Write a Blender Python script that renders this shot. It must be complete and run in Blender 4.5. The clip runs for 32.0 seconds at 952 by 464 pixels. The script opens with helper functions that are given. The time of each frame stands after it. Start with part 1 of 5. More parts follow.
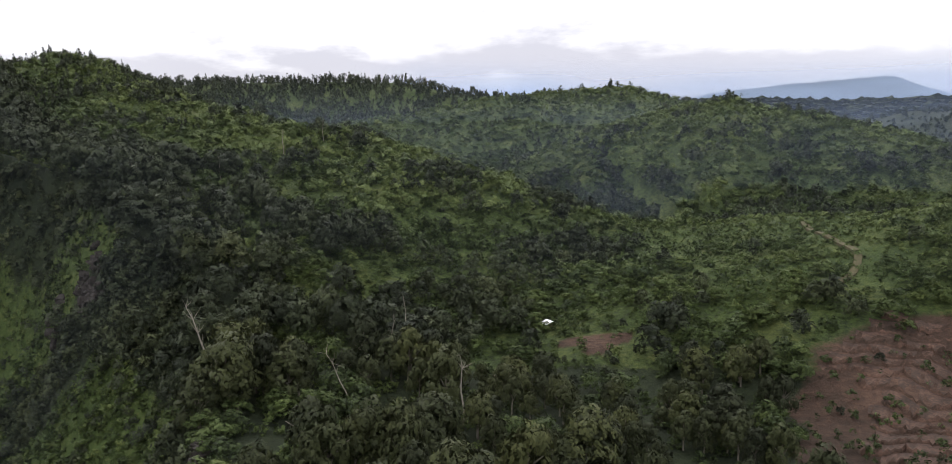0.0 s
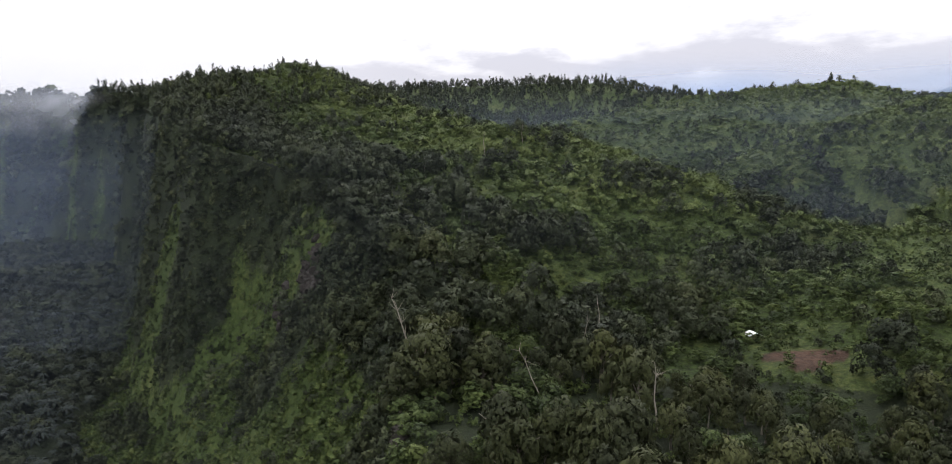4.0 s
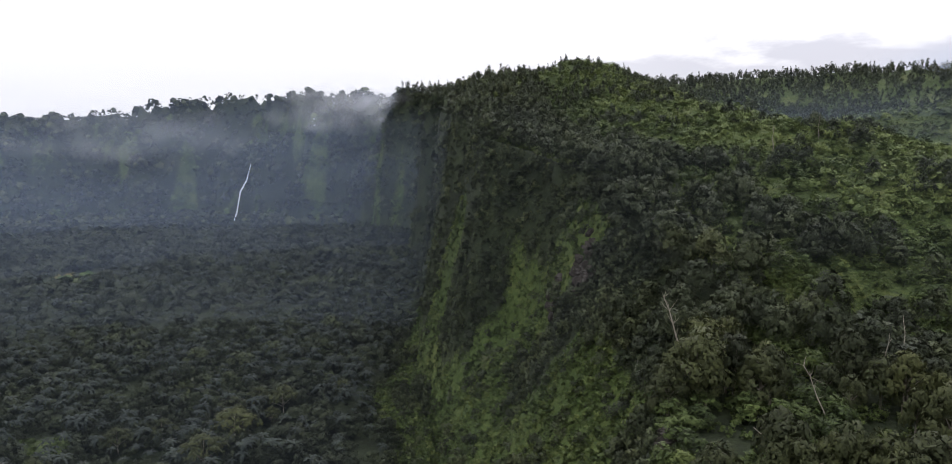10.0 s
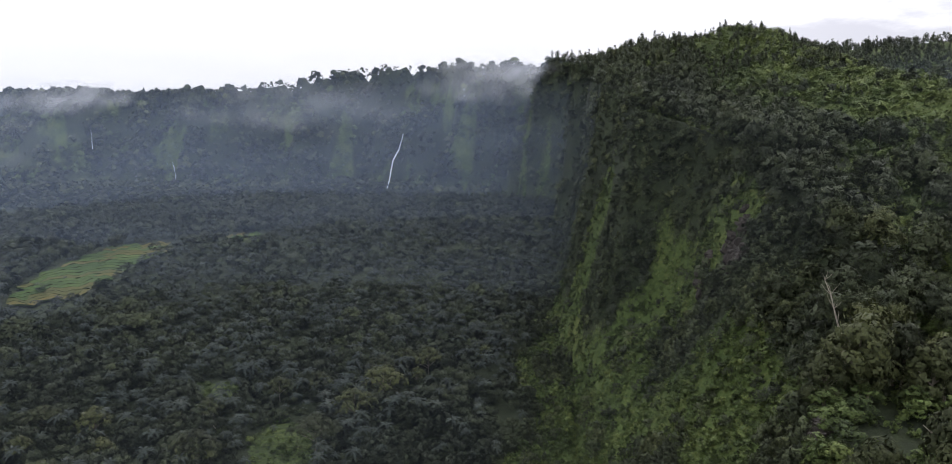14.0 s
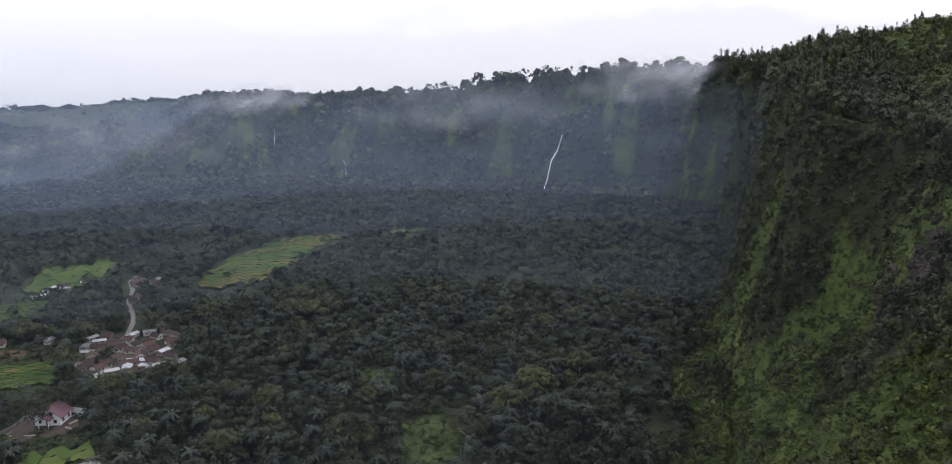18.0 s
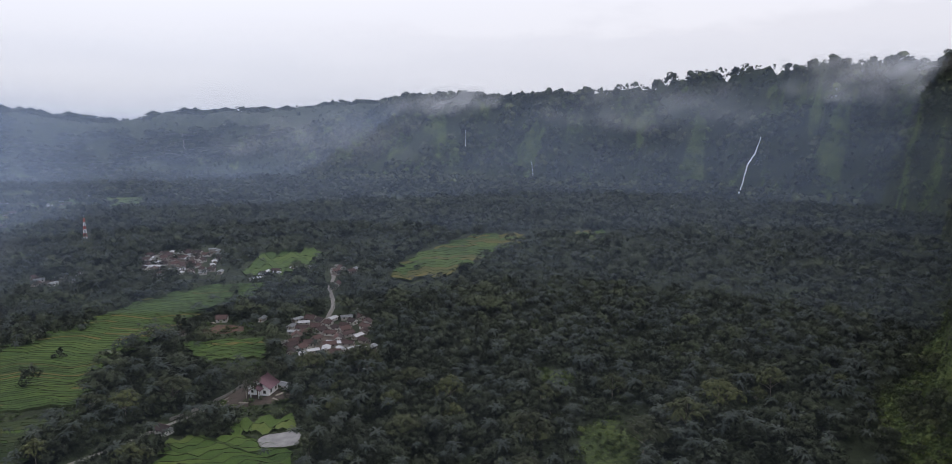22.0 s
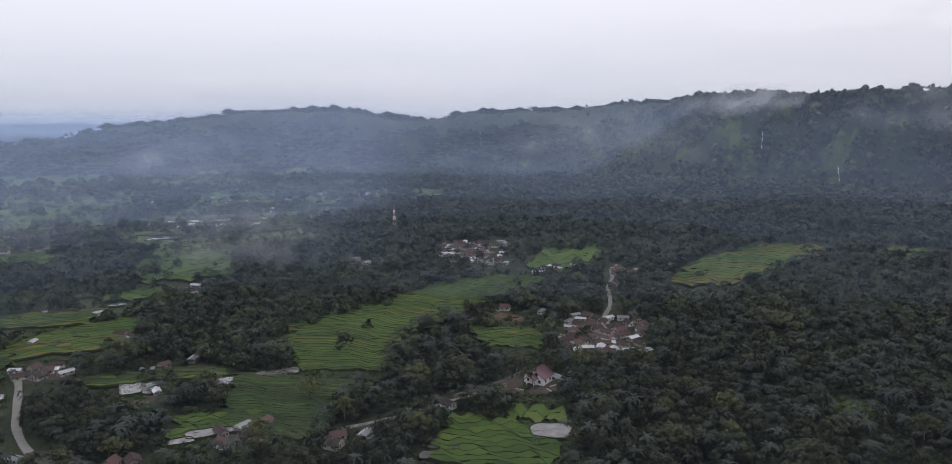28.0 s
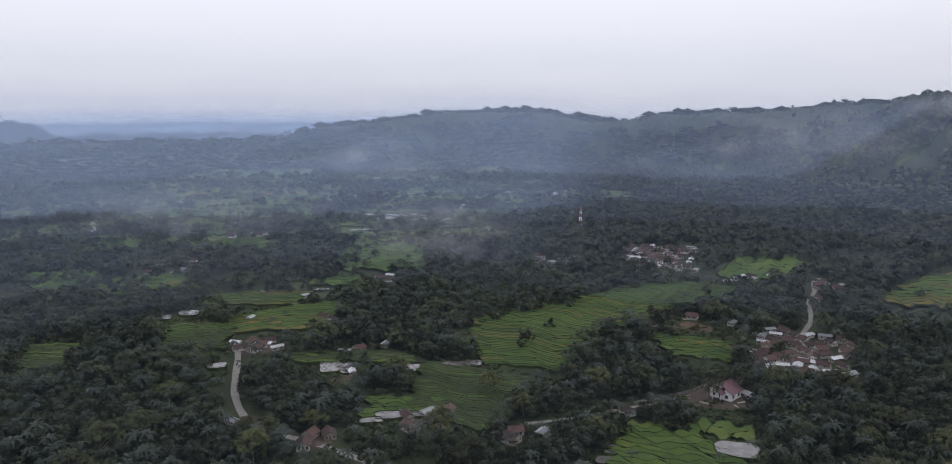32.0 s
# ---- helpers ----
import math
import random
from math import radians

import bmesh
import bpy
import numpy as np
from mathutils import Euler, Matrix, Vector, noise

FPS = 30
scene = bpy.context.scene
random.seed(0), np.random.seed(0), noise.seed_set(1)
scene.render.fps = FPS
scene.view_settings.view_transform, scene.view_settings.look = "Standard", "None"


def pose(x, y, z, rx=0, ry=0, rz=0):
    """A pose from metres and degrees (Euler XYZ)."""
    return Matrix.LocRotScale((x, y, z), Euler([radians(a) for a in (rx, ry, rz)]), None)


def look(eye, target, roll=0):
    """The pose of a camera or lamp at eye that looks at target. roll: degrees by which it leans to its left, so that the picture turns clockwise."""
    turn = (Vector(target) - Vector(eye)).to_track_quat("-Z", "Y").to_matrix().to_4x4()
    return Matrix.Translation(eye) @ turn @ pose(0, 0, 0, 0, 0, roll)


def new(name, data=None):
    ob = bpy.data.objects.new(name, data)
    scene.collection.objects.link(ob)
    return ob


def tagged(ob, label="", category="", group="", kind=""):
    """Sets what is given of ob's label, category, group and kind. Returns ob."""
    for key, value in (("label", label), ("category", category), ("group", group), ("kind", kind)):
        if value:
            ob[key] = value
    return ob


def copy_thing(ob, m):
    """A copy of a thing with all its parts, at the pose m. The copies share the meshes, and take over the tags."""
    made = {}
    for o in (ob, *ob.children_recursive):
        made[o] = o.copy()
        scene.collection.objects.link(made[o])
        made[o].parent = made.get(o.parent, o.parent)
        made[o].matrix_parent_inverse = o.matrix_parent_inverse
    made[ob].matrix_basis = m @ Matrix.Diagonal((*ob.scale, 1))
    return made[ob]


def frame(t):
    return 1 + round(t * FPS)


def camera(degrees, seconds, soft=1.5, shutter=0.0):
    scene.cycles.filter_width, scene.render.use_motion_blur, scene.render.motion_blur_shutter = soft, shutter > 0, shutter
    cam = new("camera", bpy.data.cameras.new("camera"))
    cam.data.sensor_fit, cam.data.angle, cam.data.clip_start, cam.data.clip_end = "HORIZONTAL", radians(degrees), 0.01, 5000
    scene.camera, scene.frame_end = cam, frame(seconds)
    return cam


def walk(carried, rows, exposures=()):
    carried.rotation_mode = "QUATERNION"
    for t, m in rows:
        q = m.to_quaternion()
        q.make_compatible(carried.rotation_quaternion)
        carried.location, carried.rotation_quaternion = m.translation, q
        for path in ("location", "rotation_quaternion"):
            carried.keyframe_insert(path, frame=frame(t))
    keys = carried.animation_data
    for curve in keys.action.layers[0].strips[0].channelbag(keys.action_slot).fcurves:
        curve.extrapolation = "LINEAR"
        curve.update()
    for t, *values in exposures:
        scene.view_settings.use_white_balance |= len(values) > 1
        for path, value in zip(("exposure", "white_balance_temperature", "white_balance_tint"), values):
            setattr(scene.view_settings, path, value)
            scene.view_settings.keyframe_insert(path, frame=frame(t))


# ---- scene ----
cam = camera(65.1, 32.0, soft=0.6)
PATH = [
    (0.0, pose(0, 0, 120, 83.12, -0.25, 0.00)),
    (0.5, pose(0, 0, 120, 83.12, -0.22, 1.91)),
    (1.0, pose(0, 0, 120, 83.12, -0.20, 3.72)),
    (1.5, pose(0, 0, 120, 83.13, -0.15, 5.73)),
    (2.0, pose(0, 0, 120, 83.15, -0.14, 7.44)),
    (2.5, pose(0, 0, 120, 83.17, -0.11, 9.35)),
    (3.0, pose(0, 0, 120, 83.21, -0.08, 11.26)),
    (3.5, pose(0, 0, 120, 83.15, -0.05, 13.17)),
    (5.5, pose(0, 0, 120, 83.27, -0.11, 20.32)),
    (6.0, pose(0, 0, 120, 83.24, -0.10, 22.13)),
    (6.5, pose(0, 0, 120, 83.32, -0.08, 24.04)),
    (7.0, pose(0, 0, 120, 83.30, -0.09, 25.75)),
    (7.5, pose(0, 0, 120, 83.29, 0.01, 27.55)),
    (8.0, pose(0, 0, 120, 83.29, -0.09, 29.37)),
    (8.5, pose(0, 0, 120, 83.29, 0.00, 31.17)),
    (9.0, pose(0, 0, 120, 83.30, -0.02, 32.87)),
    (9.5, pose(0, 0, 120, 83.30, -0.05, 34.48)),
    (10.0, pose(0, 0, 120, 82.80, 0.00, 35.98)),
    (10.5, pose(0, 0, 120, 82.09, -0.06, 37.29)),
    (11.0, pose(0, 0, 120, 81.58, -0.04, 38.49)),
    (11.5, pose(0, 0, 120, 81.36, -0.04, 39.60)),
    (12.0, pose(0, 0, 120, 81.03, -0.04, 40.60)),
    (12.5, pose(0, 0, 120, 80.73, -0.02, 41.90)),
    (13.0, pose(0, 0, 120, 80.68, -0.04, 43.80)),
    (13.5, pose(0, 0, 120, 80.63, 0.02, 45.60)),
    (14.0, pose(0, 0, 120, 80.57, -0.04, 47.20)),
    (14.5, pose(0, 0, 120, 80.61, -0.00, 48.80)),
    (16.5, pose(0, 0, 120, 80.67, 0.07, 54.79)),
    (17.0, pose(0, 0, 120, 80.61, -0.02, 56.29)),
    (17.5, pose(0, 0, 120, 80.66, -0.01, 57.79)),
    (18.0, pose(0, 0, 120, 80.62, -0.01, 59.28)),
    (18.5, pose(0, 0, 120, 80.60, 0.00, 61.07)),
    (19.0, pose(0, 0, 120, 80.59, 0.01, 62.87)),
    (19.5, pose(0, 0, 120, 80.70, 0.02, 64.76)),
    (20.0, pose(0, 0, 120, 80.69, 0.02, 66.55)),
    (20.5, pose(0, 0, 120, 80.59, 0.11, 68.34)),
    (21.0, pose(0, 0, 120, 80.60, 0.10, 70.13)),
    (21.5, pose(0, 0, 120, 80.69, 0.07, 71.82)),
    (22.0, pose(0, 0, 120, 80.69, 0.04, 73.51)),
    (22.5, pose(0, 0, 120, 80.71, 0.01, 75.40)),
    (23.0, pose(0, 0, 120, 80.62, 0.07, 77.19)),
    (23.5, pose(0, 0, 120, 80.73, 0.12, 78.98)),
    (24.0, pose(0, 0, 120, 80.64, 0.07, 80.77)),
    (24.5, pose(0, 0, 120, 80.66, 0.01, 82.55)),
    (25.0, pose(0, 0, 120, 80.68, 0.04, 84.34)),
    (25.5, pose(0, 0, 120, 80.70, 0.07, 86.13)),
    (27.5, pose(0, 0, 120, 80.68, 0.10, 93.37)),
    (28.0, pose(0, 0, 120, 80.70, 0.09, 95.16)),
    (28.5, pose(0, 0, 120, 80.72, 0.08, 96.95)),
    (29.0, pose(0, 0, 120, 80.74, 0.06, 98.74)),
    (29.5, pose(0, 0, 120, 80.77, 0.03, 100.62)),
    (30.0, pose(0, 0, 120, 80.78, -0.01, 102.31)),
    (30.5, pose(0, 0, 120, 80.70, 0.05, 104.20)),
    (31.0, pose(0, 0, 120, 80.72, -0.00, 105.98)),
    (31.5, pose(0, 0, 120, 80.73, -0.06, 107.77)),
    (32.0, pose(0, 0, 120, 80.74, -0.02, 109.56)),
]
walk(cam, PATH, [(0.0, 0.03, 6350, 14.0), (8.0, 0.03, 6330, 14.0), (13.0, 0.10, 6270, 14.0), (19.0, -0.16, 6230, 14.5), (26.0, -0.36, 6200, 15.0), (32.0, -0.36, 6200, 15.0)])

# ---- world, sun ----
world = bpy.data.worlds.new("overcast_sky")
scene.world = world
world.use_nodes = True
wn, wl = world.node_tree.nodes, world.node_tree.links
wn.clear()
w_out = wn.new("ShaderNodeOutputWorld")
w_sky = wn.new("ShaderNodeTexSky")
w_sky.sky_type, w_sky.sun_disc = "NISHITA", False
w_sky.sun_elevation, w_sky.sun_rotation = radians(49), radians(-20)
w_bg_sky = wn.new("ShaderNodeBackground")
w_bg_sky.inputs["Strength"].default_value = 0.09
wl.new(w_sky.outputs[0], w_bg_sky.inputs["Color"])
w_co = wn.new("ShaderNodeTexCoord")
w_sep = wn.new("ShaderNodeSeparateXYZ")
wl.new(w_co.outputs["Generated"], w_sep.inputs[0])
w_map = wn.new("ShaderNodeMapping")
w_map.inputs["Scale"].default_value = (1.0, 1.0, 3.0)
wl.new(w_co.outputs["Generated"], w_map.inputs[0])
w_noise = wn.new("ShaderNodeTexNoise")
w_noise.inputs["Scale"].default_value = 4.2
w_noise.inputs["Detail"].default_value = 7.0
w_noise.inputs["Roughness"].default_value = 0.55
wl.new(w_map.outputs[0], w_noise.inputs["Vector"])
w_glow = wn.new("ShaderNodeVectorMath")      # the cloud is thinnest, and brightest, towards the veiled sun
w_glow.operation = "DOT_PRODUCT"
w_glow.inputs[1].default_value = (-0.30, 0.82, 0.48)
wl.new(w_co.outputs["Generated"], w_glow.inputs[0])
w_thin = wn.new("ShaderNodeMapRange")
w_thin.interpolation_type = "SMOOTHSTEP"
w_thin.inputs["From Min"].default_value, w_thin.inputs["From Max"].default_value = 0.22, 0.86
wl.new(w_glow.outputs["Value"], w_thin.inputs["Value"])
w_high = wn.new("ShaderNodeMapRange")
w_high.inputs["From Min"].default_value, w_high.inputs["From Max"].default_value = -0.02, 0.20
wl.new(w_sep.outputs["Z"], w_high.inputs["Value"])
w_low = wn.new("ShaderNodeMix")              # grey overcast: duller near the horizon
w_low.data_type = "RGBA"
w_low.inputs["A"].default_value, w_low.inputs["B"].default_value = (0.95, 0.97, 1.01, 1), (1.22, 1.23, 1.27, 1)
wl.new(w_high.outputs[0], w_low.inputs["Factor"])
w_bright = wn.new("ShaderNodeMix")
w_bright.data_type = "RGBA"
w_bright.inputs["B"].default_value = (1.09, 1.085, 1.10, 1)
wl.new(w_thin.outputs[0], w_bright.inputs["Factor"])
wl.new(w_low.outputs["Result"], w_bright.inputs["A"])
w_base = wn.new("ShaderNodeMapRange")        # a bank of grey cumulus low in the sky
w_base.inputs["From Min"].default_value, w_base.inputs["From Max"].default_value = 0.055, 0.165
w_base.inputs["To Min"].default_value, w_base.inputs["To Max"].default_value = 0.24, -0.15
wl.new(w_sep.outputs["Z"], w_base.inputs["Value"])
w_add = wn.new("ShaderNodeMath")
wl.new(w_noise.outputs["Fac"], w_add.inputs[0])
wl.new(w_base.outputs[0], w_add.inputs[1])
w_edge = wn.new("ShaderNodeMapRange")
w_edge.interpolation_type = "SMOOTHSTEP"
w_edge.inputs["From Min"].default_value, w_edge.inputs["From Max"].default_value = 0.45, 0.58
w_edge.inputs["To Max"].default_value = 0.85
wl.new(w_add.outputs[0], w_edge.inputs["Value"])
w_grey = wn.new("ShaderNodeMath")
w_grey.operation = "MULTIPLY"
wl.new(w_edge.outputs[0], w_grey.inputs[0])
wl.new(w_thin.outputs[0], w_grey.inputs[1])
w_cloud = wn.new("ShaderNodeMix")
w_cloud.data_type = "RGBA"
w_cloud.inputs["B"].default_value = (0.68, 0.68, 0.74, 1)
w_north = wn.new("ShaderNodeVectorMath")     # the bank lies over the northern hills
w_north.operation = "DOT_PRODUCT"
w_north.inputs[1].default_value = (0.25, 0.97, 0.0)
wl.new(w_co.outputs["Generated"], w_north.inputs[0])
w_side = wn.new("ShaderNodeMapRange")
w_side.interpolation_type = "SMOOTHSTEP"
w_side.inputs["From Min"].default_value, w_side.inputs["From Max"].default_value = 0.60, 0.84
w_side.inputs["To Min"].default_value = 0.26
wl.new(w_north.outputs["Value"], w_side.inputs["Value"])
w_bank = wn.new("ShaderNodeMath")
w_bank.operation = "MULTIPLY"
wl.new(w_grey.outputs[0], w_bank.inputs[0])
wl.new(w_side.outputs[0], w_bank.inputs[1])
wl.new(w_bank.outputs[0], w_cloud.inputs["Factor"])
wl.new(w_bright.outputs["Result"], w_cloud.inputs["A"])
w_bg_cloud = wn.new("ShaderNodeBackground")
w_up = wn.new("ShaderNodeMapRange")           # an overcast sky is brightest overhead
w_up.inputs["To Min"].default_value, w_up.inputs["To Max"].default_value = 0.93, 1.75
wl.new(w_sep.outputs["Z"], w_up.inputs["Value"])
wl.new(w_up.outputs[0], w_bg_cloud.inputs["Strength"])
wl.new(w_cloud.outputs["Result"], w_bg_cloud.inputs["Color"])
w_mix = wn.new("ShaderNodeMixShader")
w_mix.inputs[0].default_value = 0.93
wl.new(w_bg_sky.outputs[0], w_mix.inputs[1])
wl.new(w_bg_cloud.outputs[0], w_mix.inputs[2])
wl.new(w_mix.outputs[0], w_out.inputs["Surface"])

sun = new("sun", bpy.data.lights.new("sun", "SUN"))
sun.data.energy, sun.data.angle, sun.data.color = 0.9, radians(25), (1.0, 0.96, 0.9)
sun.matrix_world = look((-300, 820, 1000), (0, 0, 0))


# ---- materials ----
def material(name):
    m = bpy.data.materials.new(name)
    m.use_nodes = True
    n, l = m.node_tree.nodes, m.node_tree.links
    return m, n, l, n["Principled BSDF"]


def ramp(n, stops):
    r = n.new("ShaderNodeValToRGB")
    e = r.color_ramp.elements
    while len(e) < len(stops):
        e.new(0.5)
    for s, (p, c) in zip(e, stops):
        s.position, s.color = p, (*c, 1)
    return r


def tex_noise(n, l, scale, detail=5.0, rough=0.6, coord="Object"):
    c = n.new("ShaderNodeTexCoord")
    t = n.new("ShaderNodeTexNoise")
    t.inputs["Scale"].default_value, t.inputs["Detail"].default_value, t.inputs["Roughness"].default_value = scale, detail, rough
    l.new(c.outputs[coord], t.inputs["Vector"])
    return t


def math_node(n, l, op, a, b):
    m = n.new("ShaderNodeMath")
    m.operation = op
    for i, v in enumerate((a, b)):
        if isinstance(v, (int, float)):
            m.inputs[i].default_value = v
        else:
            l.new(v, m.inputs[i])
    return m.outputs[0]


def bump(n, l, bsdf, height, strength, distance):
    b = n.new("ShaderNodeBump")
    b.inputs["Strength"].default_value, b.inputs["Distance"].default_value = strength, distance
    l.new(height, b.inputs["Height"])
    l.new(b.outputs[0], bsdf.inputs["Normal"])


def foliage(name, stops, island=0.28, rough=0.65, single=False, gaps=0.0, grain=1.1):
    """Leaves: colour by plant (tint), by leaf cluster (island) and in fine speckles, with leafy relief."""
    m, n, l, b = material(name)
    isl = n.new("ShaderNodeNewGeometry").outputs["Random Per Island"]
    if single:
        src = n.new("ShaderNodeObjectInfo").outputs["Random"]
    else:
        a = n.new("ShaderNodeAttribute")
        a.attribute_name = "tint"
        src = a.outputs["Fac"]
    fine = tex_noise(n, l, grain, 3.0, 0.7)
    speck = math_node(n, l, "MULTIPLY", math_node(n, l, "SUBTRACT", fine.outputs["Fac"], 0.5), 1.6)
    mixed = math_node(n, l, "ADD", math_node(n, l, "MULTIPLY", isl, island), math_node(n, l, "MULTIPLY", src, 1 - island))
    r = ramp(n, stops)
    l.new(math_node(n, l, "ADD", mixed, speck), r.inputs[0])
    l.new(r.outputs[0], b.inputs["Base Color"])
    b.inputs["Roughness"].default_value = rough
    b.inputs["Specular IOR Level"].default_value = 0.15
    bump(n, l, b, fine.outputs["Fac"], 1.0, 0.9 / grain)
    if gaps:  # ragged gaps between the leaves of a cluster
        g = tex_noise(n, l, 0.6 * grain, 4.0, 0.7)
        cut = math_node(n, l, "GREATER_THAN", g.outputs["Fac"], gaps)
        l.new(cut, b.inputs["Alpha"])
    return m


DARK = [(0.0, (0.020, 0.025, 0.016)), (0.35, (0.034, 0.042, 0.022)), (0.7, (0.054, 0.064, 0.029)), (1.0, (0.086, 0.096, 0.040))]
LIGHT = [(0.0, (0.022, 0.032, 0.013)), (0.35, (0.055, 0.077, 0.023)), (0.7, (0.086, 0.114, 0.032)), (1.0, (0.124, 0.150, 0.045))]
PALM = [(0.0, (0.015, 0.021, 0.018)), (0.4, (0.023, 0.031, 0.025)), (0.75, (0.038, 0.046, 0.036)), (1.0, (0.066, 0.062, 0.050))]
GAP = 0.505
scene.cycles.transparent_max_bounces = 24
m_leaf, m_leaf_near = foliage("leaf_dark", DARK), foliage("leaf_dark_near", DARK, gaps=GAP, grain=3.0)
m_leaf_one = foliage("leaf_dark_single", [(p, (0.78 * k[0], 0.76 * k[1], 0.60 * k[2])) for p, k in DARK], 0.2, single=True, gaps=GAP, grain=34.0)
m_shrub, m_shrub_near = foliage("leaf_light", LIGHT), foliage("leaf_light_near", LIGHT, gaps=GAP, grain=3.0)
m_leaf_mid, m_shrub_mid = foliage("leaf_dark_mid", DARK, gaps=GAP, grain=2.2), foliage("leaf_light_mid", LIGHT, gaps=GAP, grain=2.2)
m_palm, m_palm_near = foliage("leaf_palm", PALM), foliage("leaf_palm_near", PALM, gaps=0.42, grain=1.6)
m_palm_one = foliage("leaf_palm_single", PALM, 0.4, single=True, gaps=0.42, grain=15.0)


def surface(name, stops, scale, rough=0.85, bump_d=0.0, detail=6.0, spec=0.25, second=0.0):
    m, n, l, b = material(name)
    t = tex_noise(n, l, scale, detail)
    fac = t.outputs["Fac"]
    if second:
        t2 = tex_noise(n, l, second, 4.0)
        fac = math_node(n, l, "ADD", math_node(n, l, "MULTIPLY", fac, 0.55), math_node(n, l, "MULTIPLY", t2.outputs["Fac"], 0.45))
    r = ramp(n, stops)
    l.new(fac, r.inputs[0])
    l.new(r.outputs[0], b.inputs["Base Color"])
    b.inputs["Roughness"].default_value, b.inputs["Specular IOR Level"].default_value = rough, spec
    if bump_d:
        bump(n, l, b, t.outputs["Fac"], 0.8, bump_d)
    return m


m_bark = surface("bark", [(0.3, (0.10, 0.085, 0.065)), (0.7, (0.26, 0.235, 0.20))], 3.0, 0.9, 0.03)
m_deadwood = surface("dead_wood", [(0.3, (0.15, 0.13, 0.10)), (0.7, (0.29, 0.26, 0.22))], 2.0, 0.9, 0.02)
m_clay = surface("red_clay", [(0.34, (0.024, 0.018, 0.012)), (0.5, (0.058, 0.035, 0.024)), (0.66, (0.125, 0.072, 0.050))], 0.35, 0.95, 0.15, second=2.2)
m_rock = surface("cliff_rock", [(0.3, (0.014, 0.012, 0.010)), (0.6, (0.038, 0.032, 0.026)), (0.8, (0.085, 0.073, 0.060))], 0.4, 0.8, 0.4, second=2.0)
m_water_fall = surface("falling_water", [(0.3, (0.62, 0.65, 0.68)), (0.7, (0.85, 0.86, 0.88))], 0.6, 0.4, 0.1)

# ground: low herbs on soil, with grass and bare clay where the masks say so
m_ground, gn, gl, gb = material("ground_cover")
g1, g2 = tex_noise(gn, gl, 0.05, 8.0), tex_noise(gn, gl, 0.7, 8.0, 0.75)
gf = math_node(gn, gl, "ADD", math_node(gn, gl, "MULTIPLY", g1.outputs["Fac"], 0.5), math_node(gn, gl, "MULTIPLY", g2.outputs["Fac"], 0.5))
gr = ramp(gn, [(0.36, (0.011, 0.015, 0.008)), (0.5, (0.019, 0.026, 0.011)), (0.64, (0.036, 0.047, 0.018))])
gl.new(gf, gr.inputs[0])
gr2 = ramp(gn, [(0.36, (0.026, 0.042, 0.011)), (0.50, (0.052, 0.076, 0.018)), (0.62, (0.095, 0.108, 0.032))])
gl.new(gf, gr2.inputs[0])
gr3 = ramp(gn, [(0.36, (0.026, 0.019, 0.012)), (0.5, (0.056, 0.034, 0.023)), (0.64, (0.115, 0.068, 0.046))])
gl.new(gf, gr3.inputs[0])
last = gr.outputs[0]
for attr, other in (("grass", gr2), ("clay", gr3)):
    a = gn.new("ShaderNodeAttribute")
    a.attribute_name = attr
    edge = gn.new("ShaderNodeMapRange")
    edge.inputs["From Min"].default_value, edge.inputs["From Max"].default_value = 0.35, 0.6
    soft = math_node(gn, gl, "ADD", a.outputs["Fac"], math_node(gn, gl, "MULTIPLY", math_node(gn, gl, "SUBTRACT", g2.outputs["Fac"], 0.5), 0.9))
    gl.new(soft, edge.inputs["Value"])
    mx = gn.new("ShaderNodeMix")
    mx.data_type = "RGBA"
    gl.new(edge.outputs[0], mx.inputs["Factor"])
    gl.new(last, mx.inputs["A"])
    gl.new(other.outputs[0], mx.inputs["B"])
    last = mx.outputs["Result"]
gl.new(last, gb.inputs["Base Color"])
gb.inputs["Roughness"].default_value, gb.inputs["Specular IOR Level"].default_value = 0.9, 0.2
bump(gn, gl, gb, g2.outputs["Fac"], 1.0, 0.8)


# ---- the lie of the land ----
EYE_Z = 120.0
FLOOR_Z = 8.0


def polar(az, r):
    """Plan position from a bearing (degrees, to the left of north) and a distance."""
    a = np.radians(az)
    return -np.sin(a) * r, np.cos(a) * r


def line_of(rows):
    a = np.array(rows, float)
    x, y = polar(a[:, 0], a[:, 1])
    return np.column_stack((x, y, a[:, 2:]))


def nearest(line, x, y):
    """Distance to a line in plan, its side (right positive) and the values carried along it."""
    best = np.full(x.shape, 1e18)
    side = np.ones(x.shape)
    vals = [np.zeros(x.shape) for _ in range(line.shape[1] - 2)]
    for p, q in zip(line[:-1], line[1:]):
        dx, dy = q[0] - p[0], q[1] - p[1]
        u = np.clip(((x - p[0]) * dx + (y - p[1]) * dy) / (dx * dx + dy * dy), 0, 1)
        ex, ey = x - p[0] - u * dx, y - p[1] - u * dy
        d = ex * ex + ey * ey
        m = d < best
        best = np.where(m, d, best)
        side = np.where(m, np.where(ex * dy - ey * dx >= 0, 1.0, -1.0), side)
        for k in range(len(vals)):
            vals[k] = np.where(m, p[2 + k] + u * (q[2 + k] - p[2 + k]), vals[k])
    return np.sqrt(best), side, vals


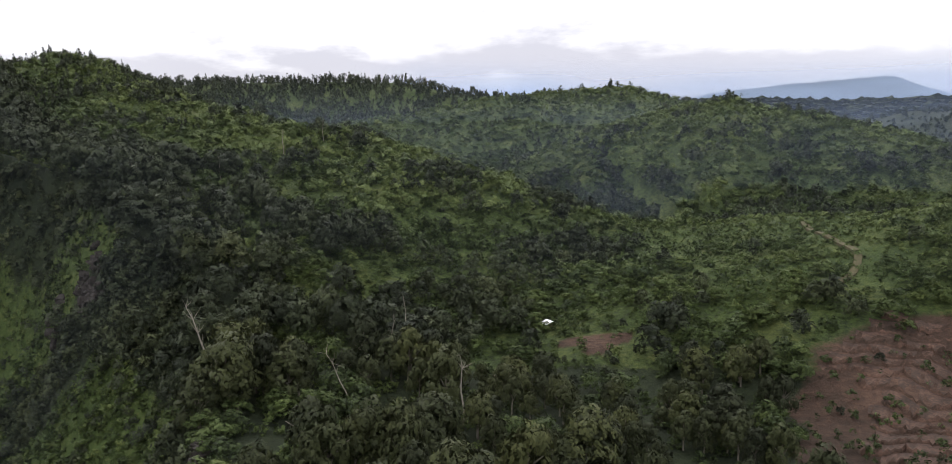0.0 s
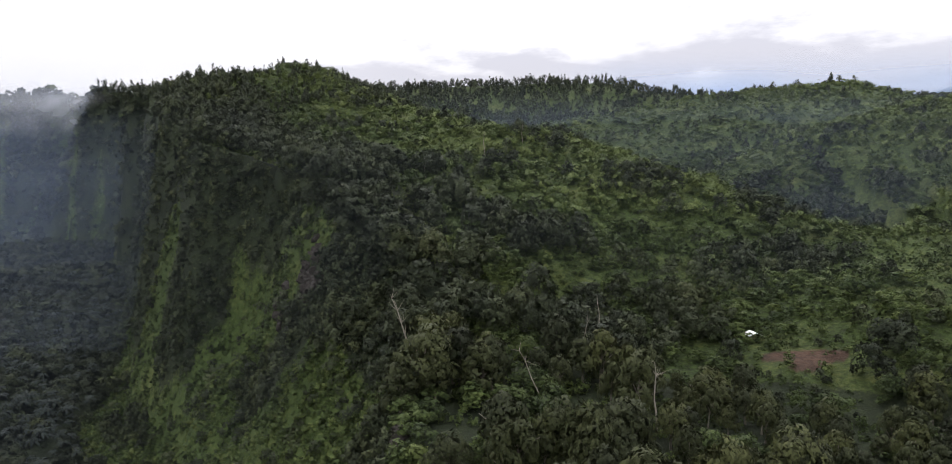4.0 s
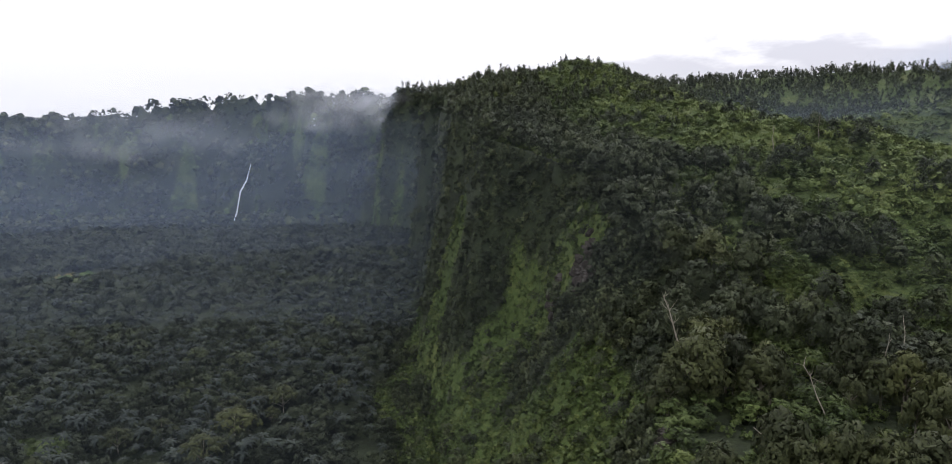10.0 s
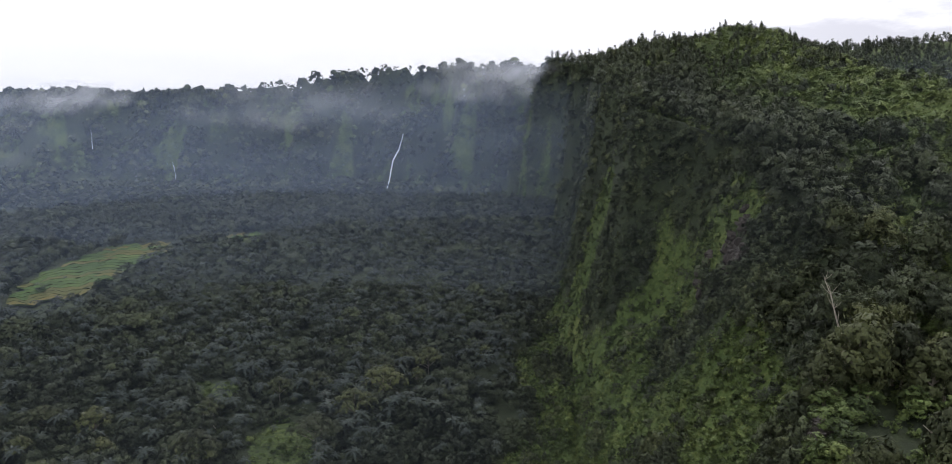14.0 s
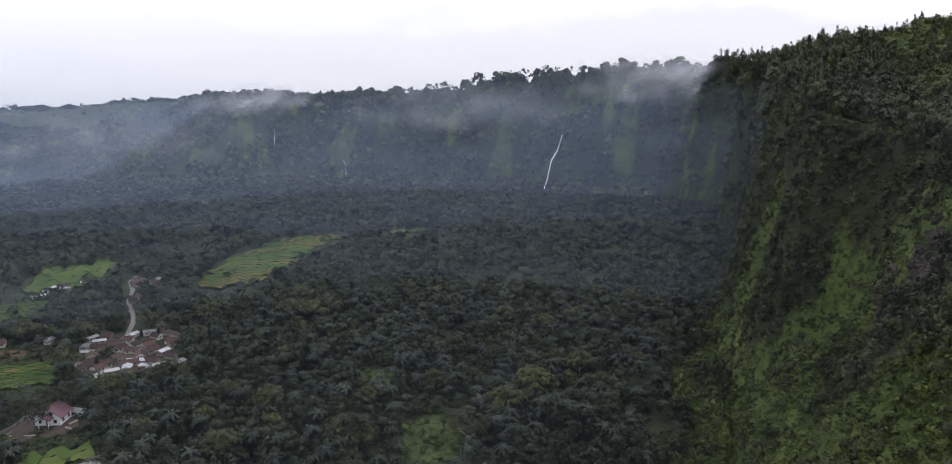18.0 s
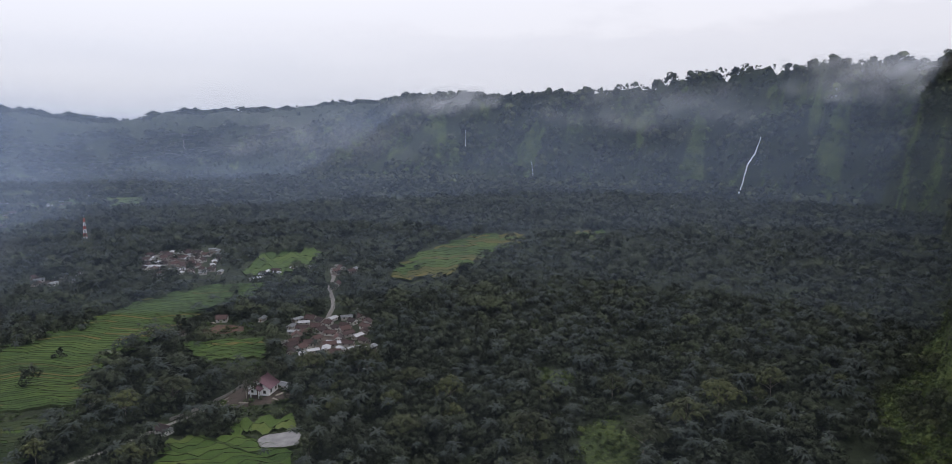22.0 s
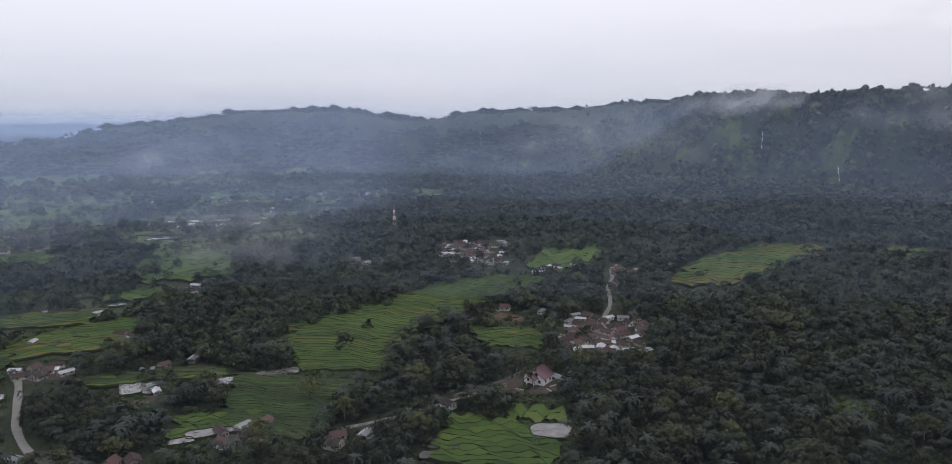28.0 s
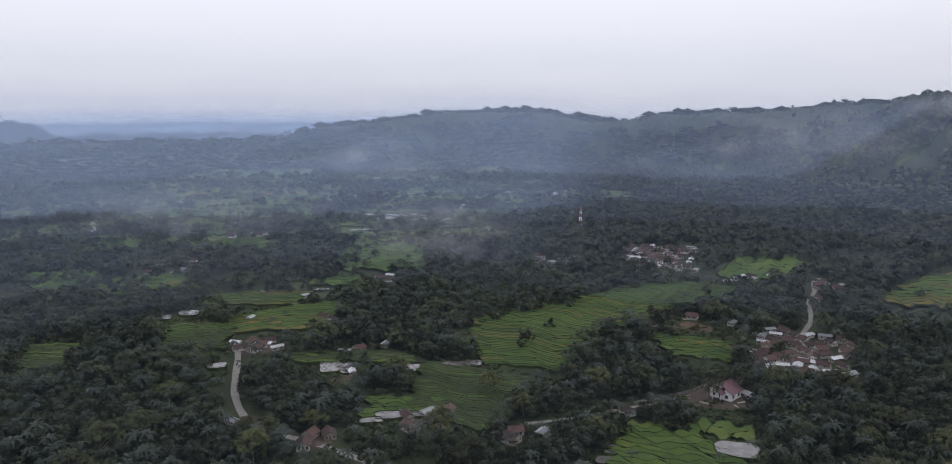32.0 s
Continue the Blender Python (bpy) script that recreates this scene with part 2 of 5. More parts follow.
# the brow of the escarpment: bearing, distance, height, width of the face below it
SCARP = np.vstack((
    np.array([(120, -420, 76, 110), (22, -60, 74, 105), (-12, 45, 73, 105), (-41, 112, 74, 105), (-58, 150, 79, 96)], float),
    line_of([(22.4, 186, 91, 92), (24.2, 222, 103, 88), (27.2, 257, 111, 80), (31.0, 285, 116, 68), (34.8, 305, 120, 57), (36.4, 350, 123, 44), (36.9, 420, 130, 36), (37.3, 520, 143, 27), (37.7, 660, 158, 28), (38.4, 800, 170, 30), (40.6, 930, 176, 60), (44.2, 985, 180, 90), (48.5, 1040, 183, 110), (54, 1120, 179, 110), (61, 1180, 158, 130), (66.8, 1200, 145, 150), (75, 1330, 142, 260),
             (84, 1600, 133, 400), (90, 1750, 115, 420), (95.5, 1850, 112, 450), (99.6, 1900, 89, 480), (106, 1900, 119, 500), (112, 1950, 112, 500),
             (119.7, 2050, 82, 500), (124, 2200, 44, 500), (129, 2500, 26, 500), (142, 2900, 10, 500)])))
RIDGES = [  # crest: bearing, distance, height; then slope and roundness
    (line_of([(37.2, 400, 133), (35.2, 460, 144), (32.5, 540, 163), (28.6, 560, 174), (26.0, 500, 156), (23.5, 430, 141), (16.1, 340, 128), (8.6, 300, 119), (0.2, 270, 108), (-4.6, 255, 97), (-10.2, 235, 86), (-16.3, 205, 77)]), 0.40, 25),
    (line_of([(-2.2, 420, 100), (-7.7, 440, 122), (-12.2, 450, 133), (-18.7, 460, 143), (-24, 450, 134), (-32.7, 430, 117), (-45, 420, 110)]), 0.40, 35),
    (line_of([(7.6, 620, 136), (-0.7, 640, 153), (-5.4, 660, 165), (-11.3, 680, 169), (-14.4, 690, 158), (-22, 700, 140)]), 0.42, 40),
    (line_of([(36, 740, 168), (32.4, 750, 176), (29, 760, 181), (23.8, 820, 174), (15.2, 880, 181), (6.2, 900, 184), (-1.7, 900, 171), (-10, 900, 150)]), 0.42, 40),
    (line_of([(-14.3, 255, 89), (-20.3, 258, 96.5), (-24.8, 262, 94)]), 0.34, 20),
    (line_of([(-24.9, 205, 92), (-28.9, 215, 100), (-33, 225, 105), (-45, 230, 112)]), 0.36, 16),
    (line_of([(-25, 1300, 140), (-30, 1250, 162), (-38, 1200, 178)]), 0.30, 60),
    (line_of([(-12, 2200, 222), (-20, 2200, 226), (-27, 2300, 222), (-38, 2300, 236)]), 0.26, 80),
    (line_of([(-14, 4300, 300), (-17, 4300, 388), (-22.7, 4300, 430), (-28.7, 4300, 456), (-31, 4300, 388), (-33, 4300, 345), (-40, 4300, 330)]), 0.30, 60),
    (line_of([(136.8, 3300, -30), (138.6, 3300, -8), (140.2, 3300, 44), (142.3, 3300, 52), (152, 3300, 90)]), 0.30, 50),
    (line_of([(112, 4500, 20), (126, 4500, 26), (133, 4500, 24), (150, 4500, 20)]), 0.12, 80),
]
_w = np.random.RandomState(5)
WAVES = [(2 ** (k * 0.5), _w.uniform(0, 6.28, 3), _w.uniform(0, 6.28, 3)) for k in range(9)]


def rough(x, y, length, octaves=5):
    """Rolling noise of about -1 to 1 with the given longest wave."""
    out, total = np.zeros(np.shape(x)), 0.0
    for f, ang, ph in WAVES[:octaves]:
        k = 6.283 * f / length
        for a, p in zip(ang, ph):
            out = out + np.sin(k * (np.cos(a) * x + np.sin(a) * y) + p + 1.3 * np.sin(k * 0.37 * (np.sin(a) * x - np.cos(a) * y) + 2 * p)) / f
        total += 1.6 / f
    return out / total


def smooth(a, b, v):
    t = np.clip((v - a) / (b - a), 0, 1)
    return t * t * (3 - 2 * t)


def land(x, y):
    """Height of the ground, and how far a place lies inside the brow (negative: on the face or in the valley)."""
    x, y = np.asarray(x, float), np.asarray(y, float)
    r = np.hypot(x, y)
    d, side, (zc, w) = nearest(SCARP, x, y)
    near = smooth(900, 300, r)
    d = d * side + near * 9 * rough(x, y, 90, 4) * smooth(-1.5, -0.4, -d / w) + (1 - near) * (26 * rough(x + 50, y, 170, 4) + smooth(850, 1000, r) * 15 * rough(x, y - 30, 62, 4) + smooth(1150, 1400, r) * 60 * rough(x - 90, y + 40, 360, 4))
    floor = FLOOR_Z + 0.9 * rough(x, y, 160, 4) - 70 * smooth(1500, 3400, r)
    inland = np.clip(d, 0, None)
    top = 71 + (zc - 71) * np.exp(-inland / 130)
    top = np.where(r > 1000, np.maximum(top, np.minimum(zc, 150) - 0.05 * inland), top)
    crest = np.full(x.shape, -200.0)
    for line, slope, soft in RIDGES:
        dr, _, (zr,) = nearest(line, x, y)
        crest = np.maximum(crest, zr - slope * (np.sqrt(dr * dr + soft * soft) - soft))
        h = zr - slope * (np.sqrt(dr * dr + soft * soft) - soft)
        k = 5.0
        top = np.where(np.abs(top - h) < 4 * k, np.logaddexp(top / k, h / k) * k - k * 0.1, np.maximum(top, h))
    top = top + smooth(60, 160, r) * 2.6 * rough(x, y, 75, 5) + smooth(350, 700, r) * 5 * rough(x, y, 210, 4)
    u = np.clip(-d / w, 0, 1)
    fall = np.clip(1 - 1.35 * u, 0.25 * (1 - u) ** 1.2, 1)
    fall = fall - 0.35 * u * (1 - u) * (u < 0.7)
    fall = np.where(r > 1250, 0.5 * fall + 0.5 * (1 - smooth(0, 1, u)), fall)
    z = floor + np.maximum(top - floor, 0) * np.clip(fall, 0, 1)
    z = z + smooth(1150, 1400, r) * 26 * rough(x + 60, y - 90, 270, 5) * 4 * u * (1 - u)  # spurs and gullies
    west = (x < 0) & (y < 0.4 * -x)
    z = np.where((r > 2300) & west, np.maximum(np.minimum(z, np.maximum(floor, zc - 0.12 * inland)), crest), z)
    return np.where((r > 2600) & ~west, np.maximum(z, top), z), d, u


def height(x, y):
    return land(x, y)[0]


def mesh_from(name, verts, quads, mats, attrs=None, smooth_faces=False):
    me = bpy.data.meshes.new(name)
    v, q = np.asarray(verts, np.float32).reshape(-1, 3), np.asarray(quads, np.int32).reshape(-1, 4)
    me.vertices.add(len(v))
    me.vertices.foreach_set("co", v.ravel())
    me.loops.add(q.size)
    me.loops.foreach_set("vertex_index", q.ravel())
    me.polygons.add(len(q))
    me.polygons.foreach_set("loop_start", np.arange(0, q.size, 4, dtype=np.int32))
    me.polygons.foreach_set("use_smooth", np.full(len(q), smooth_faces))
    for key, (domain, data) in (attrs or {}).items():
        me.attributes.new(key, "FLOAT", domain).data.foreach_set("value", np.asarray(data, np.float32).ravel())
    for m in mats if isinstance(mats, (list, tuple)) else [mats]:
        me.materials.append(m)
    me.update()
    return me


# fields: crop, steps and, from the near end to the far end, the bearing and distance of the left and right corners
FIELDS = []


def field(crop, steps, *rows):
    FIELDS.append((crop, steps, np.array(rows, float)))


def field_oval(crop, steps, a, r, hr, ha):
    field(crop, steps, (a + 0.6 * ha, r - hr, a - 0.7 * ha, r - hr), (a + ha, r, a - ha, r), (a + 0.6 * ha, r + hr, a - 0.5 * ha, r + hr))


field("rice", 76, (109, 318, 102.6, 312), (111, 352, 101.6, 334), (110, 380, 100.4, 357), (107.6, 394, 99, 369), (104.3, 418, 96.0, 396), (100.4, 439, 94.2, 426), (98, 462, 90.4, 448), (93.6, 482, 89.6, 478))
field("rice", 10, (94.3, 344, 89.9, 340), (95.8, 362, 89.8, 358), (96.2, 374, 89.8, 370))
field("meadow", 4, (91.5, 520, 87.7, 517), (91, 564, 85.0, 568), (89.1, 602, 85.4, 606))
field("young", 11, (98.6, 225, 88.4, 217), (98.3, 247, 88.2, 238), (97.0, 262, 91.6, 254))
field("meadow", 2, (92.7, 258, 87.9, 255), (92.2, 270, 88.2, 268))
field("mixed", 18, (80, 486, 75.4, 495), (79.8, 523, 73.6, 538), (78.0, 580, 71.6, 590), (75.6, 615, 69.8, 622), (73.4, 658, 69.8, 664))
field("mixed", 2, (66.2, 661, 63.4, 668), (65.9, 684, 63.6, 690))
field("dull", 24, (115.3, 262, 108.3, 246), (114.8, 285, 106.2, 267), (113.6, 318, 104.0, 295))
field("dull", 6, (124.4, 331, 113.0, 320), (124, 345, 116.8, 339))
field("young", 6, (119.0, 262, 113.8, 260), (118.2, 282, 111.8, 277))
field("mixed", 10, (130.8, 447, 123.4, 430), (128.5, 470, 122.4, 459))
field("rice", 13, (129.3, 386, 120.6, 380), (128.4, 412, 120.5, 404), (124.4, 427, 119.6, 434))
field("dull", 16, (133.2, 370, 128.9, 358), (132.4, 410, 127.9, 398))
field("dull", 14, (142.4, 372, 139.2, 360), (141.3, 406, 136.8, 390))
field("rice", 5, (122.5, 482, 118, 476), (122, 508, 118, 502))
field("rice", 13, (120.2, 526, 113.8, 520), (120.1, 600, 113.6, 592), (120, 690, 113.6, 682))
field("wet", 9, (119.5, 720, 109, 712), (118.3, 835, 106.2, 830))
field("rice", 11, (135.3, 842, 122.4, 780), (134.0, 1000, 121.0, 940), (133, 1150, 120.3, 1080))
field_oval("rice", 9, 101.5, 1010, 50, 5.0)
field_oval("rice", 8, 112, 1000, 70, 4.5)
field_oval("wet", 6, 127.5, 650, 26, 3.2)
field_oval("rice", 7, 116, 1250, 80, 5.0)
field_oval("rice", 7, 126, 1370, 110, 5.0)
field_oval("wet", 7, 107, 1150, 50, 4.0)
field_oval("rice", 6, 136, 700, 40, 3.0)
field_oval("mixed", 6, 134, 520, 24, 3.2)
field_oval("rice", 5, 129.5, 730, 26, 2.0)
field_oval("rice", 5, 107.6, 930, 34, 2.2)
field_oval("rice", 5, 139, 560, 30, 2.6)
PONDS = [(89.1, 248, 6, 1.6), (121.1, 323, 9, 0.75), (119.9, 318, 7, 0.5), (120.6, 334, 4, 0.9), (114.3, 313, 5, 1.1), (111.3, 314, 6, 1.2), (109.8, 318, 4, 0.7), (88.0, 358, 7, 0.7), (98.9, 230, 3, 0.9), (97.9, 236, 1.8, 1.2),
         (97.6, 241, 1.6, 1.3), (112.6, 273, 3, 1.3)]
PONDS += [(114.6, 268, 3, 1.2), (116.4, 262, 3.5, 1.3), (113.8, 262, 2.5, 1.5), (118.0, 258, 2.5, 0.9), (125.6, 470, 5, 0.5), (129.5, 335, 4, 0.7), (131.2, 430, 6, 0.7), (133.0, 425, 5, 0.6),
          (126.0, 655, 5, 1.5), (118.2, 700, 5, 1.2), (110.0, 860, 6, 1.0), (123.5, 500, 4, 1.0), (121.5, 470, 3, 0.6), (93.2, 352, 3, 0.9)]
OPEN = [(p[0], p[1] - 3, p[2] + 5, p[3] + 0.5) for p in PONDS] + [(90.6, 290, 14, 2.6), (92.9, 398, 12, 2.2), (62.8, 246, 20, 2.6), (67.0, 308, 9, 1.5)]


def field_share(rows, az, r, near, side):
    """Below 1 inside a field: the largest of the shares across and along it."""
    mid = 0.5 * (rows[:, 1] + rows[:, 3])
    left, right = np.interp(r, mid, rows[:, 0]), np.interp(r, mid, rows[:, 2])
    tilt = (rows[:, 1] - rows[:, 3]) / (rows[:, 0] - rows[:, 2])
    c, h = 0.5 * (left + right), 0.5 * (left - right)
    rr = r - np.interp(r, mid, tilt) * (az - c)
    r0, r1 = mid[0] - near, mid[-1]
    return np.maximum(np.abs(az - c) / (h + side / np.maximum(r, 1) * 57.3), np.abs(rr - 0.5 * (r0 + r1)) / (0.5 * (r1 - r0)))


def openness(x, y):
    r = np.hypot(x, y)
    az = np.degrees(np.arctan2(-x, y))
    out = np.zeros(np.shape(x))
    wob = 0.25 * rough(x, y, 60, 3)
    for _, _, rows in FIELDS:
        out = np.maximum(out, (0.86 if rows[0, 1] > 500 and rows[0, 0] > 100 else 1.0) * smooth(1.06, 0.95, field_share(rows, az, r, 8 + 0.02 * rows[0, 1], 1.0) + 0.25 * wob))
    for a, d, hr, ha in OPEN:
        e = (np.where(r < d, (r - d) / (hr + 0.04 * d), (r - d) / hr)) ** 2 + ((az - a) / ha) ** 2
        out = np.maximum(out, smooth(1.12, 0.92, np.sqrt(e) + 0.5 * wob))
    return out


# dwellings: bearing, distance, count, spread in distance, spread in bearing
HAMLETS = [(85.0, 366, 62, 32, 3.1), (95.3, 580, 58, 46, 2.6), (103.4, 556, 7, 12, 1.4), (89.4, 526, 4, 8, 1.0), (87.2, 536, 4, 6, 0.8), (83.7, 516, 6, 12, 0.8), (84.4, 468, 2, 6, 0.3),
           (126.3, 360, 7, 8, 1.8), (116.8, 490, 6, 12, 0.9), (127, 702, 6, 14, 1.6), (121.2, 400, 3, 6, 0.5), (122.4, 247, 4, 6, 1.5), (113.2, 258, 6, 9, 2.0), (105.5, 242, 3, 6, 1.4),
           ]
HAMLETS += [(109, 880, 8, 50, 3.0), (104.5, 990, 14, 45, 2.6), (111, 950, 10, 40, 3.0), (112, 1010, 9, 50, 3.5), (103.5, 1060, 10, 40, 3.5), (125, 760, 6, 40, 3.0), (132, 570, 8, 24, 2.0), (118, 1000, 6, 60, 3.0), (128, 930, 9, 60, 3.5),
           (119, 1270, 8, 50, 3.0), (98, 1150, 6, 30, 3.0), (136, 800, 6, 50, 2.5)]
LONE = [(119.9, 341, 3), (118.8, 344, 0), (116.7, 348, 3), (119.4, 312, 3), (128.6, 270, 3), (127.3, 268, 1), (122.8, 452, 3), (126.9, 408, 3), (97.4, 271, 0), (92.9, 413, 2), (95.6, 393, 0), (90.0, 405, 3), (84.2, 343, 3), (88.6, 300, 3)]
HOMES = []
_h = np.random.RandomState(31)
for a_, r_, n_, sr_, sa_ in HAMLETS:
    for _ in range(n_ * 8):
        if n_ <= 0:
            break
        p_ = (a_ + sa_ * _h.uniform(-1, 1), r_ + sr_ * _h.uniform(-1, 1))
        q_ = polar(*p_)
        if all((q_[0] - o[0]) ** 2 + (q_[1] - o[1]) ** 2 > 6.4 ** 2 for o in HOMES):
            HOMES.append((*q_, int(_h.choice(4, p=(0.30, 0.26, 0.16, 0.28))), _h.uniform(0, 180)))
            n_ -= 1
HOMES += [(*polar(a_, r_), k_, 20.0 + 37 * i_) for i_, (a_, r_, k_) in enumerate(LONE)]
MANSION = polar(90.2, 298)
HOME_XY = np.array([p_[:2] for p_ in HOMES] + [MANSION])
ROADS = [([(128.0, 370), (127.9, 349), (128.1, 332), (128.4, 302), (127.9, 275), (126.3, 259), (123.6, 250), (120.7, 236), (118.3, 226), (114, 214), (108, 205)], 2.8, "concrete"),
         ([(84.3, 545), (84.8, 527), (84.5, 500), (85.0, 470), (84.8, 455), (84.6, 425), (85.2, 398), (85.9, 353), (86.3, 338)], 2.4, "concrete"),
         ([(89.9, 312), (90.9, 307), (92.9, 293), (95.4, 283), (98.4, 274), (102, 263), (106, 256)], 1.9, "concrete"),
         ([(-23.8, 246), (-24.9, 228), (-26.5, 212), (-28.0, 201), (-27.4, 192), (-26.3, 184), (-25.0, 180)], 1.8, "dirt")]
LINES = [line_of([(a_, r_, 0) for a_, r_ in pts]) for pts, _, _ in ROADS]


def settled(x, y):
    """True close to houses (and a little in front of them) and along roads, where no tree stands."""
    out = np.zeros(len(x), bool)
    r = np.hypot(x, y)
    for hx, hy in HOME_XY:
        ux, uy = hx / np.hypot(hx, hy), hy / np.hypot(hx, hy)
        along, across = (x - hx) * ux + (y - hy) * uy, (x - hx) * uy - (y - hy) * ux
        out |= (along > -8 - 0.013 * np.hypot(hx, hy)) & (along < 3.6) & (np.abs(across) < 3.6)
    for line in LINES:
        d, side, _ = nearest(line, x, y)
        out |= d < 5.0
    return out


def in_field(x, y):
    r, az = np.hypot(x, y), np.degrees(np.arctan2(-x, y))
    out = np.zeros(np.shape(x), bool)
    for _, _, rows in FIELDS:
        out |= field_share(rows, az, r, 2.0, 0.5) < 1
    for a, d, hr, ha in PONDS:
        out |= (np.abs(r - d) < 1.3 * hr) & (np.abs(az - a) < 1.3 * ha)
    return out


def clay_mask(x, y):
    r, az = np.hypot(x, y), np.degrees(np.arctan2(-x, y))
    a = np.sqrt(((r - 134) / 41) ** 2 + ((az + 34) / 9.5) ** 2)
    b = np.sqrt(((r - 161) / 5.5) ** 2 + ((az + 9.4) / 3.0) ** 2)
    return smooth(1.15, 0.85, np.minimum(a, b) + 0.2 * rough(x, y, 30, 3))


def bare_rock(x, y):
    """The patch of naked rock in the steep face, where nothing grows."""
    r, az = np.hypot(x, y), np.degrees(np.arctan2(-x, y))
    return ((az - 27.6) / 0.85) ** 2 + ((r - 214) / 14) ** 2 + 0.4 * rough(x, y, 9, 3) < 1


def knoll_mask(x, y):
    r, az = np.hypot(x, y), np.degrees(np.arctan2(-x, y))
    return smooth(1.2, 0.8, np.sqrt(((r - 225) / 60) ** 2 + ((az + 24) / 11) ** 2) + 0.2 * rough(x, y, 50, 3))


def height_share(u, az):
    """How grassy the steep face is: woods near the top of the headland, grass lower down and nearer."""
    return np.clip(-0.36 + 2.3 * (u - 0.013 * np.clip(az - 27, 0, 14)), -0.6, 0.5)


def grass_mask(x, y, d, u):
    """Grass on the steep face, on the open knolls and on the meadow slope."""
    r, az = np.hypot(x, y), np.degrees(np.arctan2(-x, y))
    lo = height_share(u, az)
    face = ((u > 0.04) & (u < 0.92) & (r < 420) & (r > 100)) * smooth(-0.2, 0.35, rough(x + 0.7 * y, y, 60, 4) + lo)
    far = ((u > 0.08) & (u < 0.7) & (r > 850) & (r < 1500)) * smooth(0.05, 0.35, rough(x - 400, y + 700, 85, 4))
    meadow = smooth(1.2, 0.8, np.sqrt(((r - 330) / 60) ** 2 + ((az - 17) / 5) ** 2) + 0.25 * rough(x, y, 40, 3))
    knoll = knoll_mask(x, y)
    plain = smooth(520, 700, r) * smooth(1700, 1450, r) * smooth(98, 106, az) * (u > 0.9) * smooth(-0.35, 0.05, rough(x - 700, y, 170, 5))
    knoll = 0.62 * knoll
    return np.clip(np.maximum.reduce([face * 0.8, far * 0.6, meadow * 0.7, knoll, openness(x, y) * np.where(az < 70, 0.5, 0.34), plain * 0.6]), 0, 1)


def build_ground():
    az = np.concatenate((np.linspace(-48, 158, 440), np.linspace(160, 310, 40)))
    r = np.concatenate(([0.02], np.geomspace(12, 440, 105), np.arange(450, 1150, 9.5), np.geomspace(1160, 4990, 58)))
    A, R = np.meshgrid(az, r)
    x, y = polar(A, R)
    z, d, u = land(x, y)
    na, nr = len(az), len(r)
    i = np.arange(nr - 1)[:, None] * na
    j = np.arange(na)[None, :]
    k = (j + 1) % na
    quads = np.stack((i + j, i + k, i + na + k, i + na + j), -1)[:, :, ::-1]
    me = mesh_from("ground", np.stack((x, y, z), -1), quads, m_ground,
                   {"grass": ("POINT", np.maximum(grass_mask(x, y, d, u), 0.54 * (d > 25) * (np.hypot(x, y) < 900) * (np.hypot(x, y) > 150))), "clay": ("POINT", clay_mask(x, y))}, True)
    tagged(new("ground", me), "green hills, steep escarpment and valley floor under low herbs", "ground", kind="structure")


build_ground()


# ---- plants ----
def unit(v):
    return v / np.maximum(np.linalg.norm(v, axis=-1, keepdims=True), 1e-9)


def cards(rs, centre, normal, outward, size, aspect=1.0):
    """Irregular four-cornered leaf clusters, with soft normals that follow the crown."""
    n = len(centre)
    t = unit(np.cross(normal, rs.normal(size=(n, 3))))
    b = np.cross(normal, t) * aspect
    s = (size * rs.uniform(0.7, 1.3, (n, 1)))
    c = np.stack([centre + s * (a * t * rs.uniform(0.6, 1.2, (n, 1)) + e * b * rs.uniform(0.6, 1.2, (n, 1))) - normal * s * rs.uniform(0.0, 0.45, (n, 1)) for a, e in ((-1, -0.6), (0.7, -1), (1, 0.7), (-0.6, 1))], 1)
    turned = np.einsum("ij,ij->i", np.cross(c[:, 2] - c[:, 0], c[:, 3] - c[:, 1]), outward) < 0
    c[turned] = c[turned][:, ::-1]
    facing = np.where(np.einsum("ij,ij->i", normal, outward)[:, None] < 0, -normal, normal) + 0.3 * rs.normal(size=(n, 3))
    nrm = unit(np.repeat((outward * 0.68 + facing * 0.5)[:, None], 4, 1) + 0.45 * unit(c - c.mean(1, keepdims=True)))
    return np.concatenate((c, nrm), -1)


def crown(seed, lobes, per_lobe, size, bottom=0.3, wide=0.5, top=1.0, flat=0.75):
    """Leaf clusters of a crown of unit height, in lobes of uneven size."""
    rs = np.random.RandomState(seed)
    out = []
    for k in range(lobes):
        a = k * 2.4 + rs.uniform(-0.5, 0.5)
        f = (k + 0.5) / lobes
        rr = wide * 0.66 * np.sqrt(f) * rs.uniform(0.8, 1.15)
        zz = top - (top - bottom) * (0.22 + 0.62 * f ** 1.3) + rs.uniform(-0.07, 0.07)
        rad = wide * rs.uniform(0.36, 0.56) * (1 if lobes > 3 else 1.4)
        dirs = unit(rs.normal(size=(per_lobe, 3)) + np.array((np.cos(a) * 0.5 * f, np.sin(a) * 0.5 * f, 0.5)))
        c = np.array((rr * np.cos(a), rr * np.sin(a), zz)) + dirs * np.array((rad, rad, rad * flat)) * rs.uniform(0.75, 1.08, (per_lobe, 1))
        whole = unit(c - np.array((0, 0, bottom + 0.3 * (top - bottom))))
        out.append(cards(rs, c, unit(dirs + rs.normal(size=(per_lobe, 3)) * 0.3), unit(dirs + 0.5 * whole), size))
    return np.concatenate(out)


